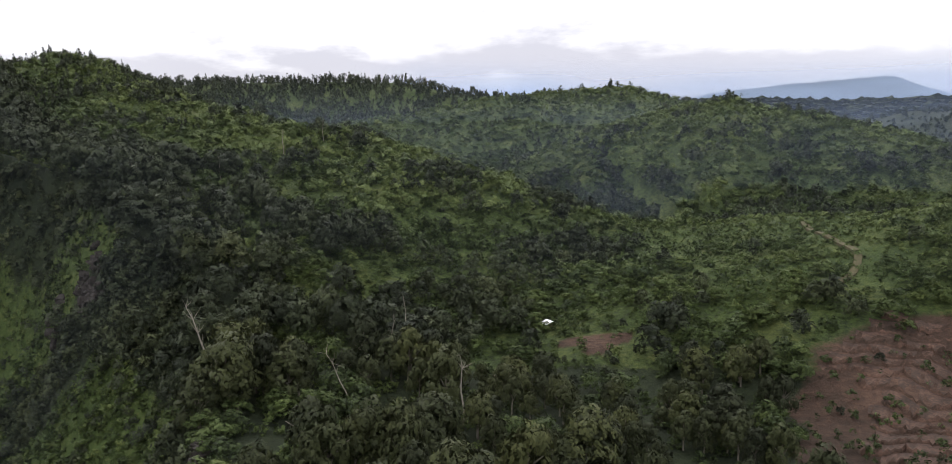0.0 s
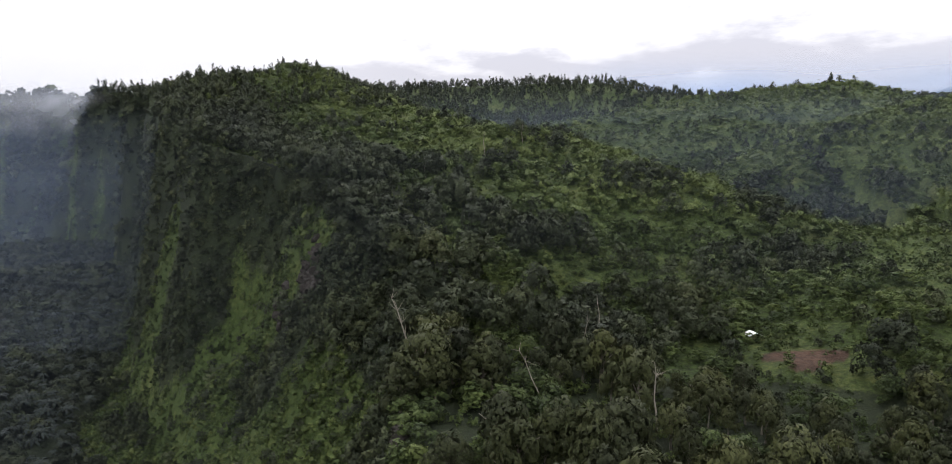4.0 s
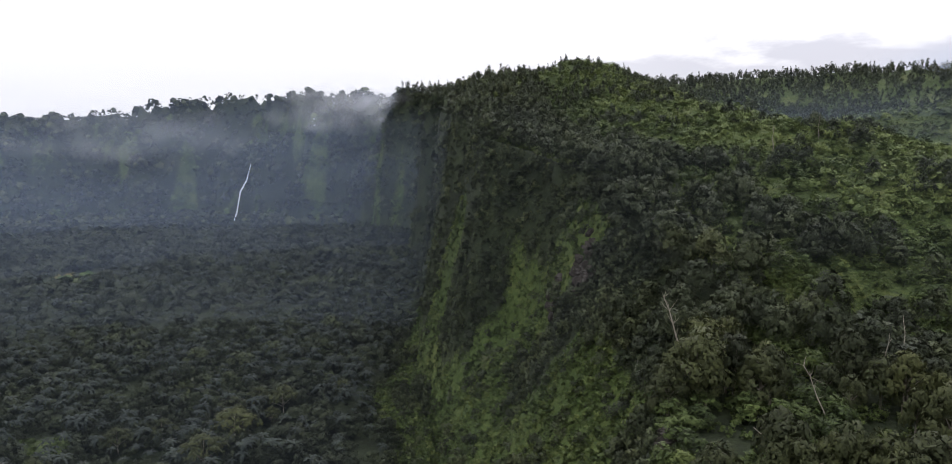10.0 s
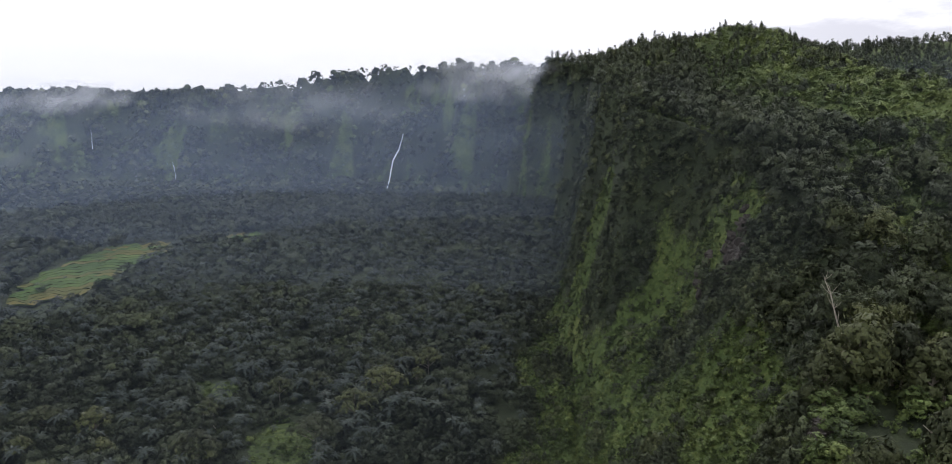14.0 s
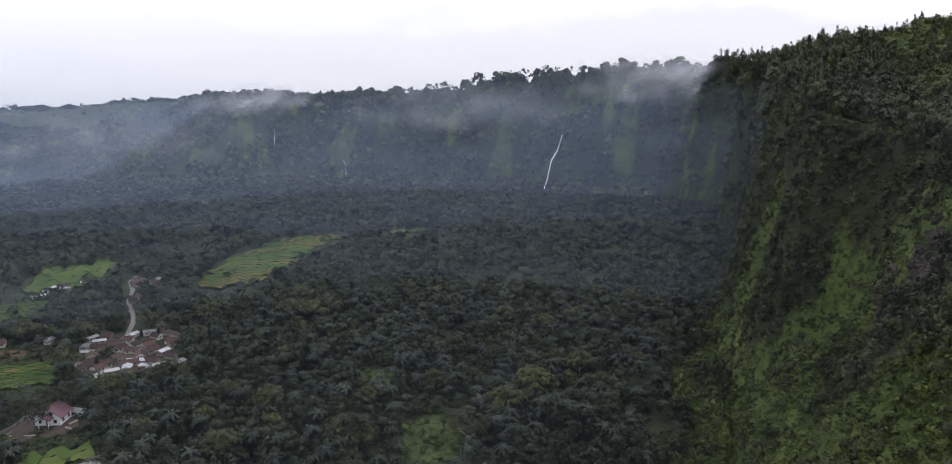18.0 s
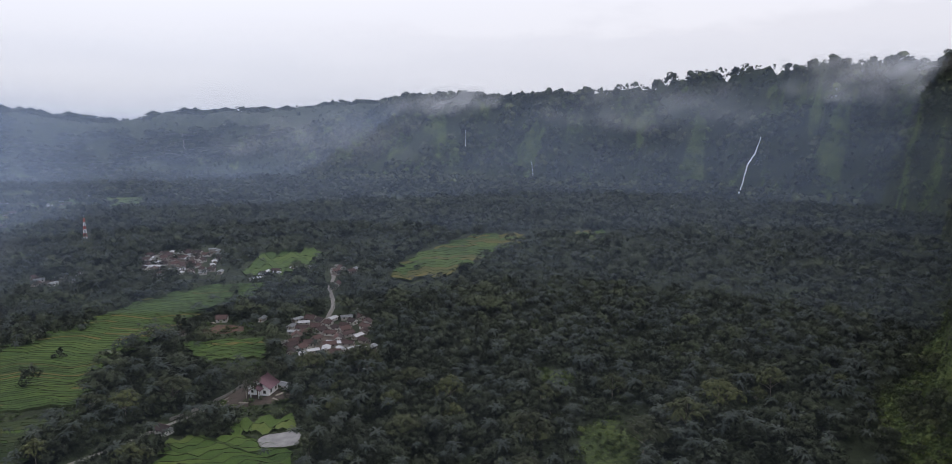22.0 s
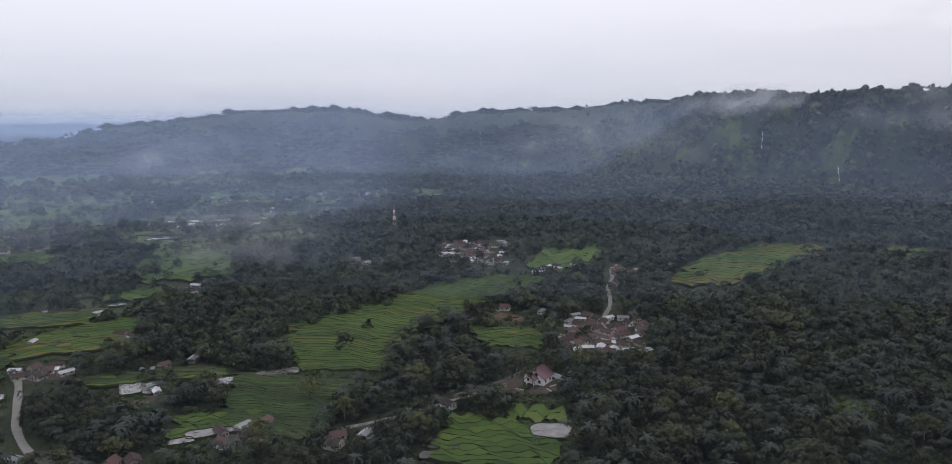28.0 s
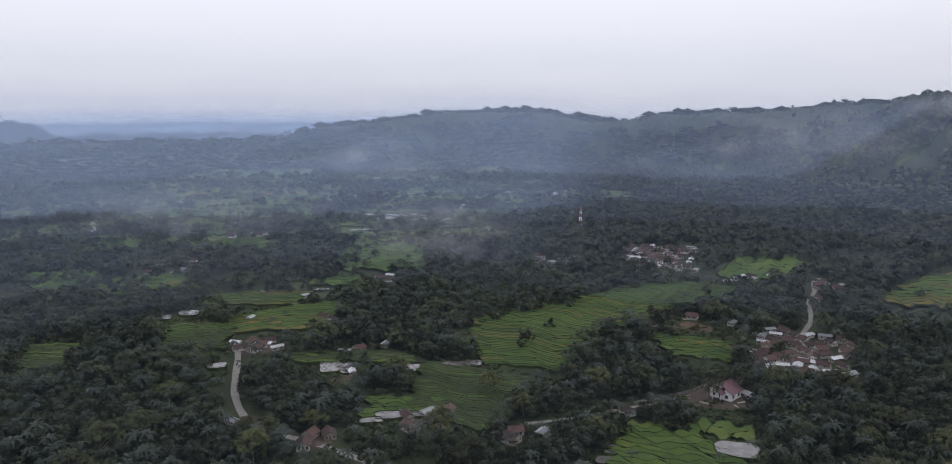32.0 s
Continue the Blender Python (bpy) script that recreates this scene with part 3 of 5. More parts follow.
def umbrella(seed, pads, per, size):
    """A wide flat crown in layered pads."""
    rs = np.random.RandomState(seed)
    out = []
    for k in range(pads):
        a, f = k * 2.4 + rs.uniform(-0.4, 0.4), (k + 0.3) / pads
        cx = np.array((0.62 * np.sqrt(f) * np.cos(a), 0.62 * np.sqrt(f) * np.sin(a), 0.95 - 0.28 * f + rs.uniform(-0.05, 0.05)))
        d = rs.normal(size=(per, 3)) * np.array((0.16, 0.16, 0.025))
        d[:, 2] -= 1.2 * (d[:, 0] ** 2 + d[:, 1] ** 2)
        nrm = unit(d * np.array((3, 3, 0.5)) + np.array((0, 0, 1.0)))
        out.append(cards(rs, cx + d, nrm, nrm, size))
    return np.concatenate(out)


def conifer(seed, tiers, per, size):
    rs = np.random.RandomState(seed)
    out = []
    for k in range(tiers):
        f = k / tiers
        a = rs.uniform(0, 6.28, per)
        rr = (0.27 * (1 - f) ** 0.8 + 0.02) * rs.uniform(0.5, 1.1, per)
        o = unit(np.stack((np.cos(a), np.sin(a), np.full(per, 0.6)), 1))
        c = np.stack((rr * np.cos(a), rr * np.sin(a), 0.2 + 0.8 * f + rs.uniform(-0.05, 0.05, per)), 1)
        out.append(cards(rs, c, unit(o + rs.normal(size=(per, 3)) * 0.3), o, size * (1 - 0.6 * f)))
    return np.concatenate(out)


def fronds(seed, count, length, width, base=1.0, droop=0.55, lift=0.4, segs=3):
    """Palm or tree-fern fronds that arch out of one point at height base."""
    rs = np.random.RandomState(seed)
    out = []
    s = np.linspace(0, 1, segs + 1)
    for k in range(count):
        a = 6.283 * k / count + rs.uniform(-0.25, 0.25)
        li, le = lift + rs.uniform(-0.35, 0.45), length * rs.uniform(0.8, 1.15)
        rad = le * s * (1 - 0.15 * s)
        zz = base + le * (li * s - (droop + 0.3 * li) * s * s)
        w = width * np.array([0.35] + [1.0] * (segs - 1) + [0.25])
        side = np.array((-np.sin(a), np.cos(a), 0))
        p = np.stack((rad * np.cos(a), rad * np.sin(a), zz), 1)
        lft, rgt = p + side * w[:, None], p - side * w[:, None]
        for i in range(segs):
            q = np.array((lft[i], lft[i + 1], rgt[i + 1], rgt[i]))
            g = np.cross(q[2] - q[0], q[3] - q[1])
            q = q if g[2] > 0 else q[::-1]
            nn = unit(np.array((np.cos(a) * s[i], np.sin(a) * s[i], 0.9)))
            out.append(np.concatenate((q, np.repeat(nn[None], 4, 0)), 1))
    return np.array(out)


def tube(points, radii, sides=6):
    """Quads of a tapered round limb along points."""
    pts = np.array(points, float)
    rings = []
    for i, p in enumerate(pts):
        d = pts[min(i + 1, len(pts) - 1)] - pts[max(i - 1, 0)]
        d = d / max(np.linalg.norm(d), 1e-6)
        s = np.cross(d, (0.31, 0.95, 0.1))
        s /= np.linalg.norm(s)
        t = np.cross(d, s)
        a = np.linspace(0, 2 * np.pi, sides, endpoint=False)
        rings.append(p + radii[i] * (np.cos(a)[:, None] * s + np.sin(a)[:, None] * t))
    return np.array([(g[k], g[(k + 1) % sides], h[(k + 1) % sides], h[k]) for g, h in zip(rings[:-1], rings[1:]) for k in range(sides)])


def soup(name, quads, mat, attrs=None):
    """A mesh of loose four-cornered pieces; columns 3 to 5, if there, are soft normals."""
    q = np.asarray(quads, np.float32)
    q = q.reshape(-1, 4, q.shape[-1])
    me = mesh_from(name, q[..., :3].reshape(-1, 3), np.arange(len(q) * 4).reshape(-1, 4), mat, attrs)
    if q.shape[-1] == 6:
        me.polygons.foreach_set("use_smooth", np.ones(len(q), bool))
        me.attributes.new("custom_normal", "FLOAT_VECTOR", "POINT").data.foreach_set("vector", np.ascontiguousarray(q[..., 3:]).ravel())
    return me


def spread(name, template_list, pos, size, tints, mat, label, category, seed=1):
    """Many plants as one mesh: each one a turned and scaled pattern of leaf clusters."""
    rs = np.random.RandomState(seed)
    pick = rs.randint(0, len(template_list), len(pos))
    qs, ts = [], []
    for k, tmpl in enumerate(template_list):
        m = pick == k
        if not m.any():
            continue
        p, s = pos[m], size[m]
        a = rs.uniform(0, 6.283, len(p))
        ca, sa = np.cos(a)[:, None, None], np.sin(a)[:, None, None]
        X, Y, Z, N, M, K = (tmpl[None, :, :, i] for i in range(6))
        sx, sz = s[:, 0][:, None, None], s[:, 1][:, None, None]
        q = np.stack(((X * ca - Y * sa) * sx + p[:, 0][:, None, None], (X * sa + Y * ca) * sx + p[:, 1][:, None, None], Z * sz + p[:, 2][:, None, None],
                      N * ca - M * sa, N * sa + M * ca, K + 0 * ca), -1)
        qs.append(q.reshape(-1, 4, 6).astype(np.float32))
        ts.append(np.repeat(tints[m], len(tmpl)))
    q, t = np.concatenate(qs), np.concatenate(ts)
    return tagged(new(name, soup(name, q, mat, {"tint": ("FACE", t)})), label, category, kind="stuff")


def scatter(r0, r1, az0, az1, step, seed):
    """Uneven points of about one a step in each direction, in a stretch of the plan."""
    rs = np.random.RandomState(seed)
    n = int(np.radians(az1 - az0) * (r1 * r1 - r0 * r0) / 2 / step ** 2)
    r = np.sqrt(rs.uniform(r0 * r0, r1 * r1, n))
    az = rs.uniform(az0, az1, n)
    x, y = polar(az, r)
    return x, y, r, az, rs


T_NEAR = [crown(10 + k, 9, 16, 0.105, 0.2, 0.5) for k in range(6)]
T_MID2 = [crown(26 + k, 8, 12, 0.105, 0.15, 0.5) for k in range(5)]
T_FAR = [crown(30 + k, 4, 5, 0.21, 0.15, 0.5) for k in range(6)]
T_VFAR = [crown(50 + k, 3, 5, 0.27, 0.2, 0.5) for k in range(4)]
T_TINY = [crown(60 + k, 2, 4, 0.36, 0.1, 0.5) for k in range(3)]
T_LOW = [crown(120 + k, 4, 6, 0.175, 0.0, 0.5) for k in range(5)]
T_TUFT = [crown(130 + k, 3, 4, 0.28, 0.0, 0.5) for k in range(6)]
T_SMALL = [crown(140 + k, 4, 7, 0.175, 0.05, 0.5) for k in range(5)]
T_VALE = [crown(150 + k, 3, 4, 0.28, 0.1, 0.5) for k in range(5)]
T_CONE = [conifer(70 + k, 6, 6, 0.15) for k in range(3)]
T_PALM = [fronds(80 + k, 11, 0.42, 0.045, 0.95, 0.6, 0.45, 3) for k in range(4)]
T_PALM_FAR = [fronds(90 + k, 8, 0.42, 0.06, 0.95, 0.6, 0.45, 2) for k in range(3)]
T_FERN = [fronds(95 + k, 9, 0.62, 0.10, 0.9, 0.45, 0.35, 2) for k in range(3)]
T_UMB = [umbrella(100 + k, 9, 14, 0.13) for k in range(3)]
T_UMB_FAR = [umbrella(105 + k, 6, 6, 0.19) for k in range(3)]


def seen(x, y, z, top):
    """Whether a plant's top stands clear of the ground between it and the middle of the place."""
    clear = np.ones(len(x), bool)
    for f in np.linspace(0.25, 0.97, 14):
        clear &= height(x * f, y * f) < EYE_Z + (z + top - EYE_Z) * f + 4
    return clear


def relief(x, y, z, w=32.0):
    """How far a place stands above (crest) or below (gully) its surroundings, metres."""
    return z - 0.25 * (height(x + w, y) + height(x - w, y) + height(x, y + w) + height(x, y - w))


SINGLES = {"tree": [], "spreading_tree": [], "palm": []}


def forest():
    bands = [(60, 200, 5.2, T_NEAR, T_PALM, T_UMB, 1), (200, 330, 5.0, T_MID2, T_PALM, T_UMB, 2), (330, 480, 5.0, T_SMALL, T_PALM, T_UMB, 7), (480, 900, 6.3, T_LOW, T_PALM_FAR, T_UMB_FAR, 3),
             (900, 1450, 12.0, T_VFAR, T_PALM_FAR, T_UMB_FAR, 4), (1450, 2700, 17.5, T_TINY, T_TINY, T_TINY, 5), (2700, 4700, 38.0, T_TINY, T_TINY, T_TINY, 6)]
    for r0, r1, step, tmpl, palms, umbs, seed in bands:
        x, y, r, az, rs = scatter(r0, r1, -40, 152, step, seed)
        z, d, u = land(x, y)
        n = len(x)
        dice = lambda: rs.uniform(size=n)
        keep = seen(x, y, z, 12) | (dice() < 0.03)
        keep &= ~(settled(x, y) & (rs.uniform(size=n) < 0.97))
        x, y, r, az, z, d, u = (v[keep] for v in (x, y, r, az, z, d, u))
        n = len(x)
        grass = grass_mask(x, y, d, u)
        bare = np.maximum.reduce([openness(x, y), clay_mask(x, y), 1.1 * bare_rock(x, y)])
        up = relief(x, y, z)
        valley = u > 0.93
        face = (u > 0.02) & ~valley
        patch = rough(x + 300, y, 55, 4)
        # open shrub land on the hills behind the brow, darker woods in gullies, along the brow and on the high ridge
        woods = np.where(r < 166 + 12 * patch, smooth(-0.15, 0.25, patch + 0.05 - 0.5 * smooth(7.5, 10, az) * smooth(19, 17, az) + 0.25 * smooth(-24, -20, az) * smooth(8, 5, az)), np.maximum(0.03, smooth(-1.3, -3.4, up + 1.2 * patch)))
        woods = np.maximum(woods, np.where(az < 26.5, smooth(26, 8, d), smooth(50, 20, d)) * (r > 150))
        woods = np.maximum(woods, 0.85 * smooth(0.06, 0.32, rough(x - 80, y + 40, 62, 5)) * (r > 166) * (knoll_mask(x, y) < 0.5))
        woods = np.maximum(woods, smooth(400, 470, r) * smooth(17, 22, az))
        woods = np.maximum(woods, smooth(690, 740, r))
        shrub = ~valley & ~face & (dice() > woods) & (r < 1000)
        keep = (dice() > bare * np.where(d > 0, 0.90, 0.97)) & (dice() > np.where(valley, 0.0, grass * 0.6)) & ~((r > 560) & (grass > 0.5) & valley & (dice() < 0.8)) & ~((r > 3700) & (az < 10)) & ~(face & (r < 1200) & (dice() < np.where(r < 480, np.where(grass > 0.4, 0.88, 0.0), 0.55)))
        big = dice()
        clayey = (clay_mask(x, y) > 0.3) | ((az < -5.5) & (az > -13) & (r > 139) & (r < 168))
        h = np.where(valley, 6.2 + 4.8 * big ** 2, np.where(shrub, np.where(r > 230, 1.6 + 2.0 * big ** 2, 2.2 + 2.6 * big), np.where(face, 3.5 + 4 * big, np.where((r < 690) & (d > 50), 3.5 + 4.5 * big, 6 + 6.0 * big))))
        h = np.where(clayey, 1.2 + 1.2 * big, h) * np.where((r > 900) & (r < 1450) & ~valley & ~face, 0.6, 1.0)
        h = h * np.where(r > 1450, np.where(np.abs(d) < 110, 0.55, 1.5), 1) * np.where(r > 2700, 1.6, 1)
        wide = h * np.where(r > 1450, np.where(np.abs(d) < 110, 1.2, 2.2), 1.0) * rs.uniform(0.75, 1.2, n) * np.where(shrub, 1.5, 1) * np.where(r > 900, 1.25, 1.0) * np.where((r > 430) & (r < 1450) & ~valley, 0.68, 1.0)
        # valley trees take a darker tint, so the valley floor reads dimmer
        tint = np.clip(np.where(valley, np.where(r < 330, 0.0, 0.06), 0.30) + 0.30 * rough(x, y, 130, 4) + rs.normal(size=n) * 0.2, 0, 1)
        kind = dice()
        grove = smooth(-0.3, 0.3, rough(x - 200, y + 90, 110, 3))
        palm = keep & valley & (r < 680) & (kind < 0.3 + 0.45 * grove)
        umb = keep & valley & ~palm & (kind > 0.955) & (r < 1450)
        cone = keep & ~valley & ~shrub & (r > 450) & (r < 1000) & (az > -2) & (up > 1.5) & (kind < 0.35)
        fern = keep & shrub & (r > 180) & (r < 900) & (kind < 0.22)
        pos = np.stack((x, y, z - 0.3), 1)
        fern &= (dice() < 0.6)
        shrub &= keep & ~fern & (r < 215)
        dropped = keep & ~valley & ~face & (r >= 215) & (r < 1000) & (woods < 0.5) & (kind < 0.93)
        keep = keep & (~dropped | fern | shrub)
        single = (az > -37) & (az < 24) & (r < 148) & keep & ~clayey & ~shrub & ~face & ~valley
        SINGLES["tree"] += [(*q, *w) for q, w in zip(pos[single], np.stack((0.9 * wide, 1.08 * h), 1)[single])]
        single_umb, single_palm = umb & (r < 500), palm & (r < 275)
        SINGLES["spreading_tree"] += [(*q, *w) for q, w in zip(pos[single_umb], np.stack((wide * 0.95, h * 1.3), 1)[single_umb])]
        SINGLES["palm"] += [(*q, *w) for q, w in zip(pos[single_palm], np.stack((wide * 0.95, h), 1)[single_palm])]
        keep = keep & ~single
        umb, palm = umb & ~single_umb, palm & ~single_palm
        shrub = shrub & keep
        dark = keep & ~palm & ~shrub & ~umb & ~cone & ~fern & ~single_umb & ~single_palm
        size = np.stack((wide, h), 1)
        ml, ms, mp = (m_leaf_near, m_shrub_near, m_palm_near) if r1 < 340 else (m_leaf_mid, m_shrub_mid, m_palm_near if r1 < 490 else m_palm) if r1 < 950 else (m_leaf, m_shrub, m_palm)
        crest_line = dark & (d > -14) & (d < 45) & (r > 900) & (r < 1450) & (dice() > 0.9)
        dark = dark & ~((d > -14) & (d < 45) & (r > 900) & (r < 1450) & ~crest_line)
        dark = dark & ~crest_line
        vale = dark & valley & (r0 == 480)
        dark = dark & ~vale
        for sel, mat, tm, sz, name, label, cat in (
                (crest_line, m_leaf_mid, T_FAR, size * np.array((0.42, 0.50)), "rim_trees", "uneven dark trees along the escarpment rim", "trees"),
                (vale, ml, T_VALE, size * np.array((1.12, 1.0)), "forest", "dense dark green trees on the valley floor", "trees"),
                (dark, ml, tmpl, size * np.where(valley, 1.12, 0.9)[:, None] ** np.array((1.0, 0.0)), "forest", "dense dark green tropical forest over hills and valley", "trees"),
                (shrub, ms, tmpl, size, "thicket", "bright green shrubs and saplings covering open slopes", "shrubs"),
                (palm, mp, palms, size * np.array((0.95, 1.0)), "palm_grove", "grey-green palms mixed into the valley forest", "palms"),
                (umb, ml, umbs, size * np.array((0.95, 1.3)), "spreading_trees", "wide flat-crowned green trees above the palms", "trees"),
                (cone, m_leaf_mid, T_CONE, size * np.array((1.35, 1.15)), "ridge_conifers", "dark pointed trees along the ridge line", "trees"),
                (fern, ms, T_FERN, np.stack((3.4 + big, 4.5 + 2 * big), 1), "tree_ferns", "light green tree ferns with spreading fronds", "ferns")):
            if sel.sum():
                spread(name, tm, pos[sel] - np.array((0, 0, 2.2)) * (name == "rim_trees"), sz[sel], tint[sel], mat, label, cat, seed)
    # low dense scrub between the larger shrubs of the open hills
    for r0, r1, step, tm, seed in ((90, 215, 2.6, T_LOW, 21), (215, 345, 2.3, T_TUFT, 24), (345, 520, 2.9, T_TUFT, 22), (520, 780, 4.2, T_TUFT, 23), (150, 300, 2.0, T_TUFT, 25)):
        x, y, r, az, rs = scatter(r0, r1, -38, 27 if r0 < 200 else 36, step, seed)
        z, d, u = land(x, y)
        m = (d > 8) & ((clay_mask(x, y) < 0.4) | (rs.uniform(size=len(x)) < 0.40)) & (rs.uniform(size=len(x)) > 0.25 * grass_mask(x, y, d, u))
        x, y, r, z = (v[m] for v in (x, y, r, z))
        m = seen(x, y, z, 2)
        x, y, r, z = (v[m] for v in (x, y, r, z))
        low = knoll_mask(x, y) > 0.4
        if seed == 25:  # herbs of the open knoll
            x, y, r, z, low = x[low], y[low], r[low], z[low], low[low]
        h = np.where(r < 170, rs.uniform(0.8, 2.0, len(x)), 1.2 + 2.6 * rs.uniform(size=len(x)) ** 1.6) * np.where(low, 0.5, 1.0)
        h = h * np.where(r > 330, 1.2, 1.1)
        size = np.stack((h * rs.uniform(0.95, 1.5, len(x)) * np.where(r > 500, 1.2, 1), h), 1)
        tint = np.clip(0.38 + 0.32 * rough(x, y, 60, 5) + 0.085 * np.clip(relief(x, y, z, 48.0), -4, 4) + rs.normal(size=len(x)) * 0.18, 0, 1)  # tint follows relief: lighter on the crests, darker in the gullies
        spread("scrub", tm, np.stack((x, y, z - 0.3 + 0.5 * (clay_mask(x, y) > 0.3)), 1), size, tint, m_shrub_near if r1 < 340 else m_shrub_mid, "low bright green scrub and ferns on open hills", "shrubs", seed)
    # weeds and low bushes on open ground between the fields
    x, y, r, az, rs = scatter(205, 430, 57, 134, 2.3, 51)
    m = (openness(x, y) > 0.3) & ~in_field(x, y)
    x, y = x[m], y[m]
    m = ~settled(x, y) | (rs.uniform(size=len(x)) < 0.3)
    x, y = x[m], y[m]
    h = 0.5 + 1.7 * rs.uniform(size=len(x)) ** 2.5
    spread("weeds", T_TUFT, np.stack((x, y, height(x, y) - 0.1), 1), np.stack((h * 1.7, h), 1), np.clip(0.1 + 0.28 * (np.arctan2(-x, y) < 1.22) + 0.4 * rough(x, y, 25, 4) + 0.15 * rs.normal(size=len(x)), 0, 1), m_shrub_near, "weeds and low bushes on open ground between fields", "weeds", 51)
    # undergrowth between the valley trees
    x, y, r, az, rs = scatter(200, 450, 46, 146, 4.0, 52)
    z, d, u = land(x, y)
    m = (u > 0.9) & (openness(x, y) < 0.4) & ~settled(x, y)
    x, y, z = x[m], y[m], z[m]
    h = 1.6 + 2.6 * rs.uniform(size=len(x)) ** 1.5
    spread("undergrowth", T_TUFT, np.stack((x, y, z - 0.3), 1), np.stack((h * 1.5, h), 1), np.clip(0.15 + 0.3 * rough(x, y, 40, 4) + 0.18 * rs.normal(size=len(x)), 0, 1), m_leaf_near, "dark undergrowth between palms and trees", "shrubs", 52)
    # hedges and clumps of trees between the plots of the far plain
    x, y, r, az, rs = scatter(480, 1350, 97, 148, 5.2, 53)
    z, d, u = land(x, y)
    line = rough(x + 40, y - 500, 150, 5)
    m = (u > 0.9) & ((np.abs(line) < 0.055) | (np.abs(rough(x - 900, y, 210, 4)) < 0.035) | (rs.uniform(size=len(x)) < 0.035)) & ~settled(x, y)
    x, y, z, r = x[m], y[m], z[m], r[m]
    h = rs.uniform(2.6, 6.5, len(x)) * np.where(r > 900, 1.2, 1.0)
    spread("hedgerow_trees", T_TUFT, np.stack((x, y, z - 0.3), 1), np.stack((h * 1.15, h), 1), np.clip(0.2 + 0.25 * rs.normal(size=len(x)), 0, 1), m_leaf_mid, "dark hedges and tree clumps between distant plots", "trees", 53)
    # a close row of small trees along the far rim
    x, y, r, az, rs = scatter(880, 1480, 36, 86, 4.2, 41)
    z, d, u = land(x, y)
    m = (d > -14) & (d < 22)
    x, y, z = x[m], y[m], z[m]
    h = rs.uniform(1.8, 4.6, len(x)) + 2.0 * (rs.uniform(size=len(x)) < 0.05)
    spread("rim_scrub", T_TUFT, np.stack((x, y, z - 1.2), 1), np.stack((h * 1.1, h), 1), rs.uniform(0, 0.6, len(x)), m_leaf_mid, "close dark growth along the escarpment rim", "trees", 41)
    # creepers and bushes that hang on the steep faces
    for r0, r1, az0, az1, step, tm, seed, hs in ((60, 480, 10, 75, 1.9, T_LOW, 11, 0.85), (90, 480, 12, 56, 1.5, T_TUFT, 14, 0.5), (150, 480, 18, 56, 2.9, T_SMALL, 15, 1.55), (480, 1000, 28, 46, 2.8, T_TUFT, 12, 2.2), (900, 1450, 38, 92, 5.6, T_TUFT, 13, 3.2)):
        x, y, r, az, rs = scatter(r0, r1, az0, az1, step, seed)
        z, d, u = land(x, y)
        m = (u > 0.0) & (u < 0.95) & (d > -240) & ~bare_rock(x, y)
        x, y, r, z, d, u = (v[m] for v in (x, y, r, z, d, u))
        m = seen(x, y, z, 4)
        x, y, r, z, d, u = (v[m] for v in (x, y, r, z, d, u))
        light = grass_mask(x, y, d, u) > 0.4
        if tm is T_SMALL:  # small trees, few where the face is grassy
            m = ~light | (rs.uniform(size=len(x)) < 0.2)
            x, y, r, z, d, u = (v[m] for v in (x, y, r, z, d, u))
            light = np.zeros(len(x), bool)
        h = hs * rs.uniform(1.2, 3.2, len(x))
        size = np.stack((h * rs.uniform(1.0, 1.7, len(x)), h * 1.25), 1)
        tint = np.clip(0.36 + 0.5 * rough(x, y, 40, 5) + rs.normal(size=len(x)) * 0.28, 0, 1)
        pos = np.stack((x, y, z - 0.4 * h), 1)
        thin = rs.uniform(size=len(x)) < 0.97
        for sel, mat, name, label in ((light & thin, m_shrub_near if r1 < 490 else m_shrub_mid, "face_herbs", "yellow-green grass and herbs on the steep face"), (~light, m_leaf_near if r1 < 490 else m_leaf_mid if r1 < 1010 else m_leaf, "face_creepers", "dark creepers and bushes hanging on the escarpment")):
            if sel.sum():
                spread(name, tm, pos[sel], size[sel], tint[sel], mat, label, "creepers", seed)


forest()


# ---- single plants ----
def part(name, mesh, parent, label=""):
    ob = new(name, mesh)
    ob.parent = parent
    return tagged(ob, label) if label else ob


def tree_pattern(seed, name, label, category, group, crown_mesh, trunk_quads):
    base = new(name)
    tagged(base, label, category, group)
    part("trunk", trunk_quads, base)
    part("crown", crown_mesh, base)
    return base


def limbs(seed, top=0.75, thick=0.035, spread_=0.3, count=5):
    """Trunk with a few limbs, for a plant of unit size."""
    rs = np.random.RandomState(seed)
    qs = [tube([(0, 0, -0.04), (0.01, 0.01, 0.2), (0.0, 0.02, 0.45), (0.01, 0, top)], [thick, thick * 0.75, thick * 0.55, thick * 0.25])]
    for k in range(count):
        a, z0 = k * 2.4 + rs.uniform(-0.4, 0.4), rs.uniform(0.25, 0.5)
        e = spread_ * rs.uniform(0.7, 1.1)
        qs.append(tube([(0, 0, z0), (0.5 * e * np.cos(a), 0.5 * e * np.sin(a), z0 + 0.14), (e * np.cos(a), e * np.sin(a), z0 + 0.24)], [thick * 0.5, thick * 0.35, thick * 0.15], 5))
    return np.concatenate(qs)


